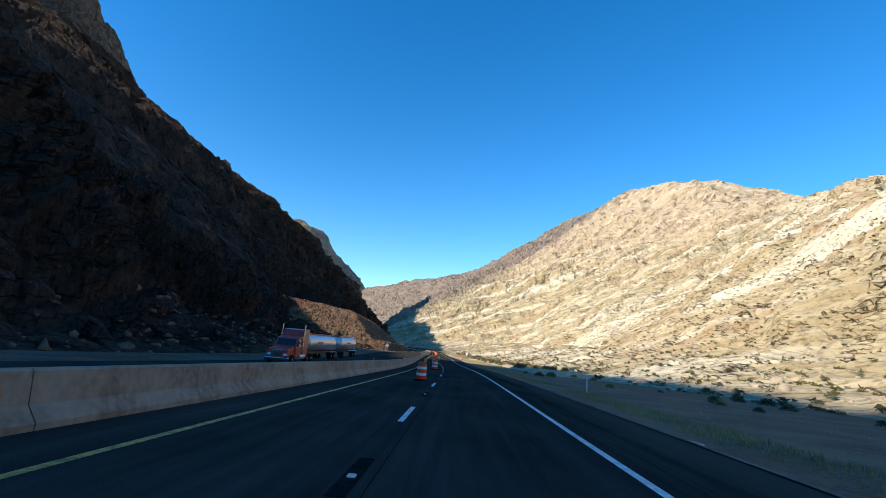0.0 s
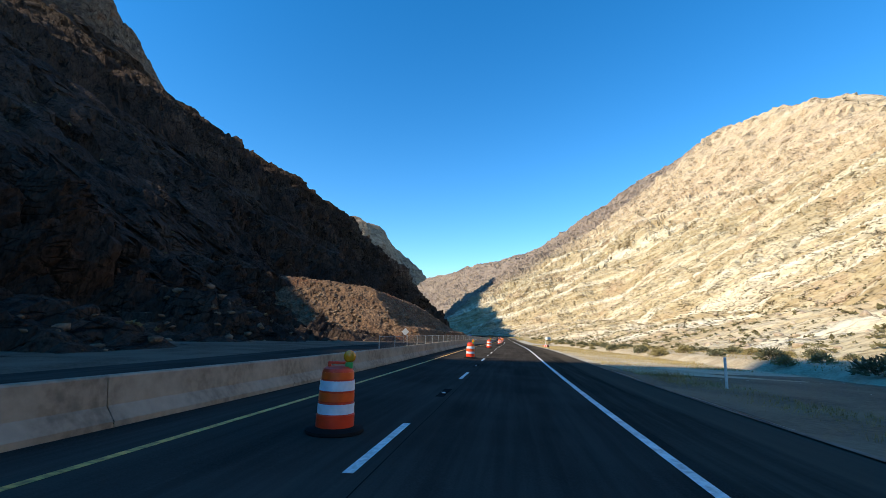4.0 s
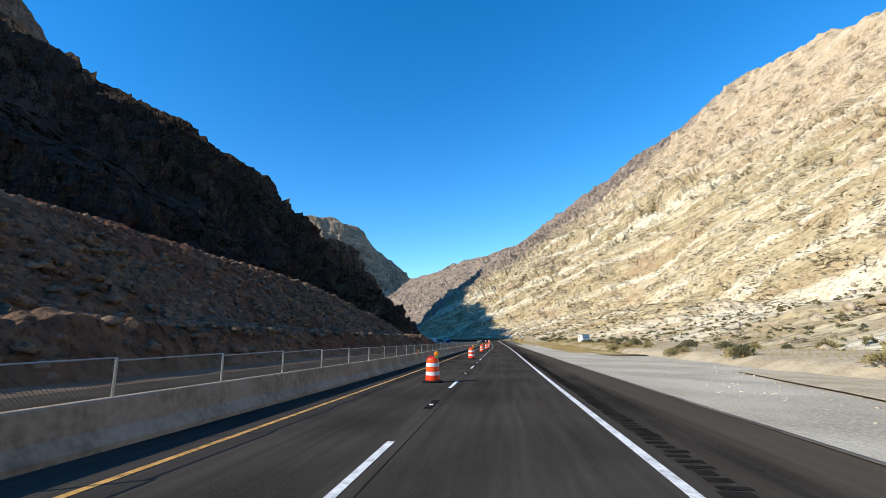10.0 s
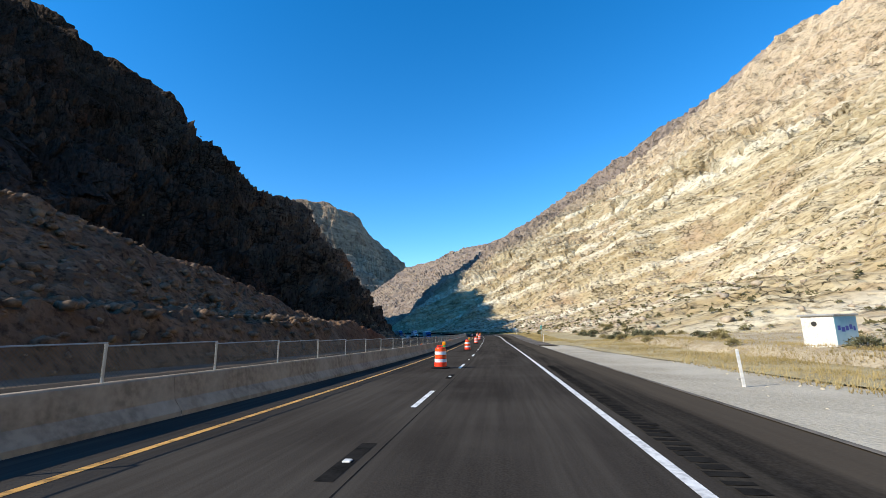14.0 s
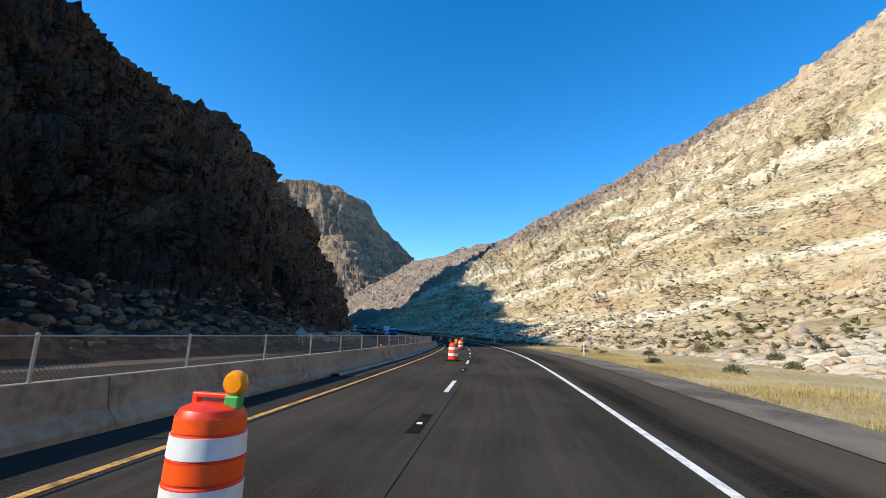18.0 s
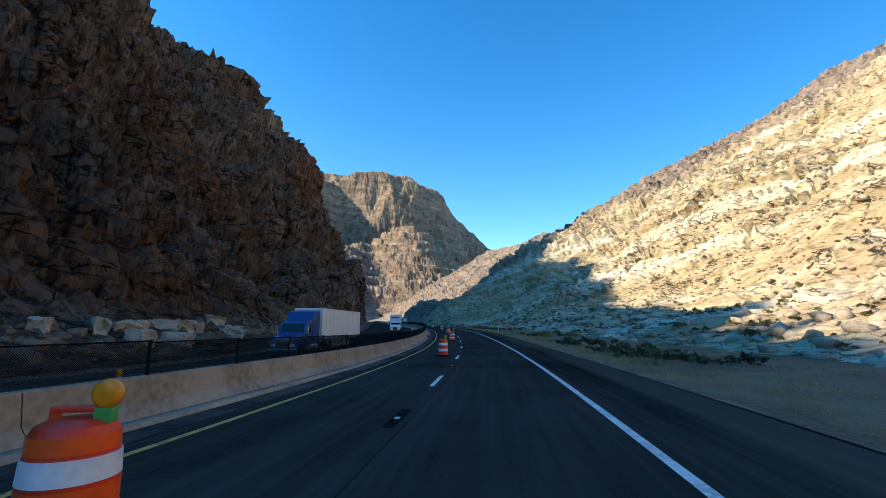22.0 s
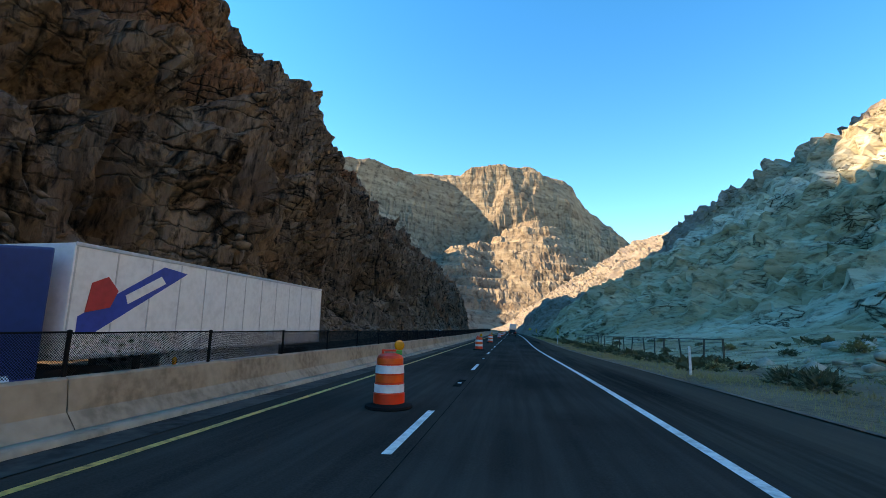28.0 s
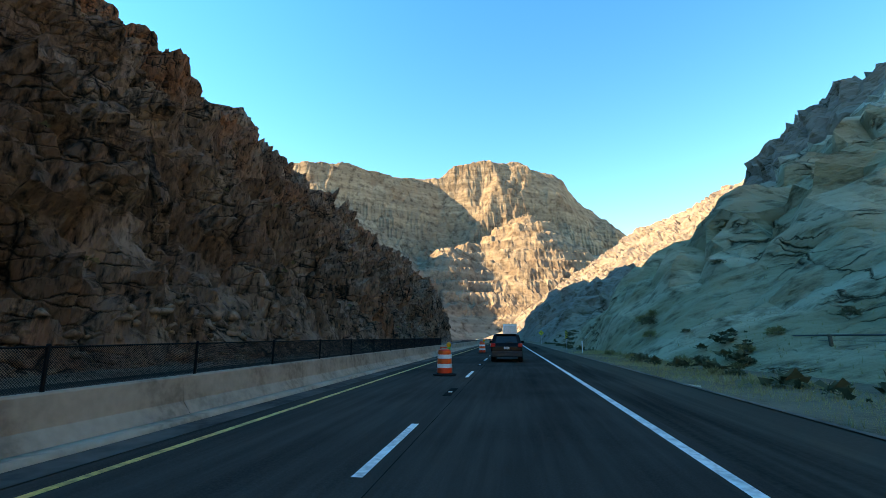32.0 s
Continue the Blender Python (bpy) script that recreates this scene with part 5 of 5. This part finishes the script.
def box_trailer(e, y0, y1, decal=True):
    """A van trailer from y0 (rear) to y1 (front)."""
    part("trailer_box", boxed(-1.28, 1.28, y0, y1, 1.2, 4.05, bevel=0.03), WHITE_PAINT, e, "white trailer box")
    n = 12
    for x in (-1, 1):
        for k in range(n + 1):
            y = y0 + 0.06 + (y1 - y0 - 0.12) * k / n
            part("panel_rib", boxed(min(x * 1.279, x * 1.292), max(x * 1.279, x * 1.292), y - 0.02, y + 0.02, 1.3, 3.95), BARE, e)
        for z in (1.2, 3.97):
            part("side_rail", boxed(min(x * 1.27, x * 1.3), max(x * 1.27, x * 1.3), y0, y1, z, z + 0.1, bevel=0.01), BARE, e)
        part("side_skirt", boxed(min(x * 1.2, x * 1.24), max(x * 1.2, x * 1.24), y0 + 4.2, y1 - 3.2, 0.45, 1.2, bevel=0.01), BARE, e)
        part("landing_leg", boxed(x * 0.75 - 0.07, x * 0.75 + 0.07, y1 - 2.9, y1 - 2.75, 0.15, 1.2), CHASSIS, e)
        for yy in (y0 + 1.6, y0 + 2.9):
            wheel(e, x * 0.98, yy, 0.5, 0.5)
        if decal:
            sx = x * 1.294
            part("decal", quad([(sx, y1 - 0.3, 1.85), (sx, y1 - 0.8, 1.85), (sx, y1 - 3.9, 3.7), (sx, y1 - 2.9, 3.8), (sx, y1 - 0.3, 2.25)]), DECAL_BLUE, e, "blue diagonal stripe")
            part("decal", quad([(sx * 1.012, y1 - 0.45, 2.35), (sx * 1.012, y1 - 1.15, 2.5), (sx * 1.012, y1 - 1.35, 2.95), (sx * 1.012, y1 - 1.0, 3.3), (sx * 1.012, y1 - 0.55, 3.1)]), DECAL_RED, e, "red emblem shape")
            part("decal", quad([(sx * 1.012, y1 - 1.7, 2.62), (sx * 1.012, y1 - 3.0, 3.3), (sx * 1.012, y1 - 2.8, 3.5), (sx * 1.012, y1 - 1.6, 2.85)]), WHITE_PAINT, e, "white lettering bar")
    part("axle_beam", boxed(-0.9, 0.9, y0 + 1.2, y0 + 3.3, 0.5, 1.0), CHASSIS, e)
    part("rear_guard", boxed(-1.1, 1.1, y0, y0 + 0.1, 0.5, 0.62), CHASSIS, e)


def semi(paint, label, decal):
    e = empty("semi_truck", label, "truck", "lorries on the opposite carriageway")
    tractor(e, paint)
    box_trailer(e, -20.0, -5.6, decal)
    return e


def tanker():
    e = empty("tank_truck", "red tractor hauling two polished tank trailers with red walkways", "tank truck", "lorries on the opposite carriageway")
    tractor(e, RED_PAINT, stacks=True)
    for y0, y1 in ((-17.8, -6.2), (-30.2, -20.8)):
        part("tank", lathe_y(1.05, y0 + 0.3, y1 - 0.3, 0, 2.25, 28, 0.35), BARE, e, "polished aluminium tank")
        part("walkway", boxed(-0.4, 0.4, y0 + 0.2, y1 - 0.2, 3.28, 3.42, bevel=0.02), RED_PAINT, e, "red top walkway")
        part("tank_frame", boxed(-0.5, 0.5, y0, y1, 0.85, 1.2, bevel=0.02), CHASSIS, e)
        part("rear_panel", boxed(-0.9, 0.9, y0 - 0.12, y0 - 0.06, 1.3, 2.9, bevel=0.02), WHITE_PAINT, e, "striped rear panel")
        for x in (-1, 1):
            part("lettering_bar", boxed(min(x * 1.045, x * 1.06), max(x * 1.045, x * 1.06), y1 - 5.2, y1 - 3.0, 2.2, 2.45), DECAL_BLUE, e, "dark lettering bar")
            part("fender", boxed(x * 0.95 - 0.3, x * 0.95 + 0.3, y0 + 0.3, y0 + 3.2, 1.05, 1.1, bevel=0.01), BARE, e)
            for yy in (y0 + 1.1, y0 + 2.4):
                wheel(e, x * 0.95, yy, 0.5, 0.5)
    for x in (-1, 1):
        wheel(e, x * 0.95, -21.6, 0.5, 0.5)
    part("drawbar", boxed(-0.1, 0.1, -21.0, -17.8, 0.8, 0.95), CHASSIS, e)
    return e


def box_truck(label, rear_decal=False):
    e = empty("box_truck", label, "truck")
    part("frame", boxed(-0.45, 0.45, -9.6, -0.4, 0.55, 0.9, bevel=0.03), CHASSIS, e)
    part("hood", prism([(-0.05, 0.5), (0, 0.8), (-0.2, 1.4), (-1.5, 1.72), (-1.5, 0.55)], -1.02, 1.02, 0.08), WHITE_PAINT, e)
    part("cab", prism([(-1.45, 0.6), (-1.45, 1.72), (-1.95, 2.5), (-3.1, 2.55), (-3.1, 0.6)], -1.1, 1.1, 0.07), WHITE_PAINT, e)
    part("windscreen", quad([(-0.95, -1.5, 1.8), (0.95, -1.5, 1.8), (0.88, -1.92, 2.42), (-0.88, -1.92, 2.42)]), DARK_GLASS, e, "dark windscreen")
    part("grille", boxed(-0.45, 0.45, -0.06, 0.02, 0.7, 1.3, bevel=0.02), CHASSIS, e)
    part("bumper", boxed(-1.15, 1.15, -0.2, 0.05, 0.35, 0.65, bevel=0.05), CHASSIS, e)
    part("cargo_box", boxed(-1.25, 1.25, -10.2, -3.25, 1.05, 3.95, bevel=0.04), WHITE_PAINT, e, "white cargo box")
    part("front_lettering", boxed(-0.9, 0.9, -3.26, -3.2, 3.2, 3.45), DECAL_BLUE, e, "dark lettering bar")
    part("roll_door", boxed(-1.1, 1.1, -10.23, -10.19, 1.15, 3.6, bevel=0.01), BARE, e, "ribbed rear door")
    for x in (-1, 1):
        part("side_window", quad([(x * 1.11, -1.75, 1.75), (x * 1.11, -2.75, 1.75), (x * 1.11, -2.75, 2.35), (x * 1.11, -2.0, 2.35)]), DARK_GLASS, e)
        part("mirror", boxed(min(x * 1.15, x * 1.35), max(x * 1.15, x * 1.35), -1.7, -1.6, 1.6, 2.2, bevel=0.03), CHASSIS, e)
        part("headlight", boxed(min(x * 0.6, x * 0.95), max(x * 0.6, x * 0.95), -0.14, 0.01, 0.8, 1.05, bevel=0.03), CLEAR_LENS, e)
        part("stripe", boxed(min(x * 1.25, x * 1.262), max(x * 1.25, x * 1.262), -8.6, -4.0, 2.75, 3.2), DECAL_BLUE, e, "blue stripe")
        part("badge", boxed(min(x * 1.26, x * 1.27), max(x * 1.26, x * 1.27), -9.8, -8.4, 2.7, 3.25, bevel=0.003), PLATE, e, "pale badge shape")
        part("tail_light", boxed(min(x * 0.95, x * 1.15), max(x * 0.95, x * 1.15), -10.25, -10.2, 0.85, 1.0), RED_LENS, e)
        wheel(e, x * 0.98, -1.0, 0.45, 0.26)
        wheel(e, x * 0.95, -7.4, 0.45, 0.5)
    return e


def sedan():
    e = empty("sedan", "white sedan on the opposite carriageway", "car")
    part("lower_body", prism([(-2.25, 0.35), (-2.28, 0.75), (-2.1, 0.95), (-1.4, 1.0), (0.9, 0.92), (2.0, 0.78), (2.2, 0.6), (2.2, 0.3)], -0.9, 0.9, 0.07), WHITE_PAINT, e)
    part("cabin", prism([(-1.9, 0.92), (-1.1, 1.35), (-0.5, 1.43), (0.1, 1.4), (1.1, 0.88)], -0.85, 0.85, 0.05, 0.2, 0.9), WHITE_PAINT, e)
    part("windscreen", quad([(-0.7, 1.04, 0.96), (0.7, 1.04, 0.96), (0.58, 0.24, 1.36), (-0.58, 0.24, 1.36)]), DARK_GLASS, e)
    for x in (-1, 1):
        part("side_window", quad([(x * 0.86, -1.5, 1.0), (x * 0.86, 0.75, 0.98), (x * 0.69, 0.1, 1.34), (x * 0.69, -0.9, 1.33)]), DARK_GLASS, e)
        part("headlight", boxed(min(x * 0.55, x * 0.88), max(x * 0.55, x * 0.88), 2.08, 2.23, 0.58, 0.72, bevel=0.03), CLEAR_LENS, e)
        part("tail_light", boxed(min(x * 0.55, x * 0.9), max(x * 0.55, x * 0.9), -2.3, -2.2, 0.7, 0.88, bevel=0.03), RED_LENS, e)
        part("mirror", boxed(min(x * 0.9, x * 1.05), max(x * 0.9, x * 1.05), 0.55, 0.68, 0.95, 1.08, bevel=0.03), WHITE_PAINT, e)
        for y in (-1.35, 1.35):
            wheel(e, x * 0.8, y, 0.33, 0.22)
    return e


suv().matrix_basis = stand(772.0, -0.2)
box_truck("white box truck far ahead on the road").matrix_basis = stand(838, 0.0)
rental = tagged(box_truck("white rental box truck with a blue side stripe"), group="lorries on the opposite carriageway")
rental.matrix_basis = stand(612, -12.5, -0.6, 180)
semi(BLUE_PAINT, "dark blue tractor with a plain white trailer", False).matrix_basis = stand(548, -15.5, -0.6, 180)
semi(BLUE_PAINT, "blue tractor with a white trailer and diagonal emblem", True).matrix_basis = stand(657, -12.0, -0.6, 180)
tanker().matrix_basis = stand(42.5, -17.0, -0.6, 180) @ Matrix.Diagonal((0.95, 1.0, 0.87, 1.0))
sedan().matrix_basis = stand(731, -12.5, -0.6, 180)

# ---- signs, posts and roadside things ----
SIGN_BACK = plain("bare_sign_back", (0.45, 0.46, 0.47), 0.4, 0.5)
SIGN_GREEN = plain("green_sign_sheet", (0.0, 0.22, 0.17), 0.4)
SIGN_WHITE = plain("white_sign_sheet", (0.75, 0.76, 0.76), 0.4)
SIGN_YELLOW = plain("yellow_sign_sheet", (0.8, 0.5, 0.02), 0.4)
SIGN_BLACK = plain("black_sign_sheet", (0.02, 0.02, 0.02), 0.5)
POST_WHITE = plain("white_post_paint", (0.72, 0.7, 0.66), 0.6, wear=0.2)
MURAL = material("pale_blue_mural", (0.25, 0.5, 0.6), (0.18, 0.4, 0.52), (0.6, 0.68, 0.68), grain=1.5, rough=0.8, bump=0.1)
WOOD = material("weathered_wood", (0.12, 0.09, 0.065), (0.06, 0.045, 0.03), (0.18, 0.14, 0.1), grain=12, rough=0.95, bump=0.4)


def delineator(m, label="white roadside marker post with a reflector"):
    e = empty("marker_post", label, "marker post", "marker posts along the shoulder")
    part("post", prism([(-0.02, -0.2), (-0.02, 1.18), (0.0, 1.22), (0.02, 1.18), (0.02, -0.2)], -0.05, 0.05, 0.005), POST_WHITE, e)
    part("reflector", boxed(-0.04, 0.04, -0.027, -0.02, 0.98, 1.12, bevel=0.002), BAND, e)
    e.matrix_basis = m
    return e


first_post = delineator(stand(36, 9.5, -0.15))
for s, u, tilt in ((111, 8.7, 0), (207, 8.6, 2), (338, 8.6, -5), (398, 8.4, 4), (456, 8.45, 2), (520, 8.2, 0), (600, 7.6, 0), (640, 7.4, 1), (674, 7.3, 0), (728, 7.0, 1), (790, 7.2, 0)):
    copy_thing(first_post, stand(s, u, -0.15) @ Matrix.Rotation(radians(tilt), 4, "Y"))


def lettered(parent, text, x, y, z, size, mat):
    cu = bpy.data.curves.new("digit", "FONT")
    cu.body, cu.size, cu.align_x, cu.align_y, cu.extrude = text, size, "CENTER", "CENTER", 0.002
    ob = new("digit", cu)
    dg = bpy.context.evaluated_depsgraph_get()
    me = bpy.data.meshes.new_from_object(ob.evaluated_get(dg))
    bpy.data.objects.remove(ob)
    me.materials.clear()
    me.materials.append(mat)
    ob = new("digit", me)
    ob.parent = parent
    ob.matrix_basis = pose(x, y, z, 90, 0, 0)
    return ob


mile = empty("mile_marker", "green mile marker sign with white digits on a steel post", "road sign")
part("post", boxed(-0.03, 0.03, -0.02, 0.02, -0.2, 2.7, bevel=0.005), STEEL, mile)
part("panel", boxed(-0.17, 0.17, -0.045, -0.03, 1.75, 2.62, bevel=0.004), SIGN_GREEN, mile, "green sign panel")
part("header_bar", boxed(-0.12, 0.12, -0.05, -0.045, 2.5, 2.57), SIGN_WHITE, mile, "white bar of small writing")
lettered(mile, "1", 0, -0.048, 2.32, 0.36, SIGN_WHITE)
lettered(mile, "5", 0, -0.048, 1.98, 0.36, SIGN_WHITE)
mile.matrix_basis = stand(416, 10.2, -0.2)


def diamond_sign():
    e = empty("diamond_sign", "back of a diamond road sign on two steel posts", "road sign", "diamond signs")
    bm = bmesh.new()
    box(bm, -0.6, 0.6, -0.008, 0.008, -0.6, 0.6)
    bmesh.ops.rotate(bm, verts=bm.verts, matrix=Matrix.Rotation(math.pi / 4, 3, "Y"))
    bmesh.ops.translate(bm, verts=bm.verts, vec=(0, 0, 2.35))
    part("panel", bm, SIGN_BACK, e, "bare aluminium diamond panel")
    for x in (-0.3, 0.3):
        part("post", boxed(x - 0.03, x + 0.03, -0.06, -0.01, -0.5, 2.7, bevel=0.005), STEEL, e)
    for z in (2.1, 2.6):
        part("brace", boxed(-0.42, 0.42, -0.03, -0.005, z, z + 0.05), STEEL, e)
    return e


d0 = diamond_sign()
d0.matrix_basis = stand(193, -23.7, -0.6)
copy_thing(d0, stand(481, -25.5, -0.6))

warning = empty("warning_sign", "yellow diamond warning sign with a black arrow on a steel post", "road sign")
bm = bmesh.new()
box(bm, -0.45, 0.45, -0.03, -0.02, -0.45, 0.45)
bmesh.ops.rotate(bm, verts=bm.verts, matrix=Matrix.Rotation(math.pi / 4, 3, "Y"))
bmesh.ops.translate(bm, verts=bm.verts, vec=(0, 0, 2.6))
part("panel", bm, SIGN_YELLOW, warning, "yellow diamond panel")
part("arrow", quad([(-0.07, -0.034, 2.25), (0.07, -0.034, 2.25), (0.07, -0.034, 2.75), (-0.2, -0.034, 2.95), (-0.07, -0.034, 2.62)]), SIGN_BLACK, warning, "black bent arrow")
part("post", boxed(-0.03, 0.03, -0.02, 0.02, -0.4, 2.9, bevel=0.005), STEEL, warning)
warning.matrix_basis = stand(854, 7.6, -0.1)

# small painted shed on the wash
shed = empty("utility_shed", "small white utility shed with a pale blue mural side", "shed")
part("wall", boxed(-1.15, 1.15, -1.0, 1.0, -0.5, 1.9, bevel=0.02), POST_WHITE, shed)
part("mural", boxed(-1.13, 1.13, -1.012, -1.0, 0.05, 1.85), MURAL, shed, "pale blue painted wall")
part("roof", boxed(-1.3, 1.3, -1.12, 1.12, 1.9, 2.03, bevel=0.03), SIGN_BACK, shed, "flat grey roof slab")
for x, z, w in ((-0.75, 1.15, 0.28), (-0.35, 1.05, 0.34), (0.05, 1.12, 0.3), (0.45, 1.2, 0.3), (0.8, 1.1, 0.2)):
    part("scrawl", boxed(x - w / 2, x + w / 2, -1.02, -1.012, z - 0.18, z + 0.12, bevel=0.002), DECAL_BLUE, shed, "dark illegible scrawl")
part("vent", lathe([(0.02, 0), (0.17, 0), (0.17, 0.03), (0.02, 0.03)], 16), CHASSIS, shed).matrix_basis = pose(-1.18, 0.2, 1.4, 0, 90, 0)
shed.matrix_basis = Matrix.Translation(Vector(road(354.5, 22.6, 0)[0]) + Vector((0, 0, 0.62))) @ Matrix.Rotation(radians(28), 4, "Z")


def striped_marker(m, label):
    e = empty("hazard_marker", label, "road sign", "hazard markers")
    part("post", boxed(-0.03, 0.03, 0.0, 0.04, -0.3, 2.3, bevel=0.004), STEEL, e)
    part("panel", boxed(-0.16, 0.16, -0.02, 0.0, 1.4, 2.55, bevel=0.004), SIGN_BLACK, e)
    for k in range(5):
        z = 1.45 + 0.22 * k
        part("stripe", quad([(-0.16, -0.022, z + 0.0), (0.16, -0.022, z + 0.15), (0.16, -0.022, min(2.55, z + 0.26)), (-0.16, -0.022, z + 0.11)]), SIGN_YELLOW, e, "yellow diagonal stripe")
    e.matrix_basis = m
    return e


h0 = striped_marker(stand(735, 7.6, -0.15), "black and yellow diagonally striped marker on a post")
copy_thing(h0, stand(806, 7.6, -0.15))

# toppled drum on the verge
fallen = copy_thing(first_drum, stand(194.4, 8.2, 0.12) @ Matrix.Rotation(radians(-25), 4, "Z") @ Matrix.Rotation(radians(-88), 4, "Y"))
tagged(fallen, "orange traffic drum lying on its side in the grass", "traffic drum", "fallen drum")
# drums on the opposite carriageway
for s in (47, 96, 180, 229, 278, 327, 376, 417, 450, 487, 523, 572, 621, 664, 705):
    tagged(copy_thing(first_drum, stand(s, -8.7, -0.6, random.uniform(0, 180))), group="drums on the opposite carriageway")

# wire fence on the right verge near the bend's end
verge_fence = empty("verge_fence", "dark wire fence with a top rail on leaning wooden posts", "fence", kind="structure")
spots_f = [(690 + 4.2 * k, 15.5 - 0.04 * k + 0.25 * math.sin(k * 1.7)) for k in range(30)]
for k, (s, u) in enumerate(spots_f):
    ob = part("post", prism([(-0.06, -0.5), (-0.06, 1.45), (0.06, 1.5), (0.06, -0.5)], -0.06, 0.06, 0.01), WOOD, verge_fence)
    ob.matrix_basis = stand(s, u, 0.1) @ Matrix.Rotation(radians(5 * math.sin(k * 2.3)), 4, "Y")
for h, r in ((0.5, 0.012), (0.85, 0.012), (1.2, 0.012), (1.45, 0.04)):
    a = np.array([road(s, u, h + 0.1)[0] for s, u in spots_f])
    pts = np.stack([a + (0, 0, r), a + (r, 0, 0), a - (0, 0, r), a - (r, 0, 0), a + (0, 0, r)], 1)
    ob = grid_object("wire" if r < 0.02 else "top_rail", pts, WIRE, smooth=False)
    ob.parent = verge_fence
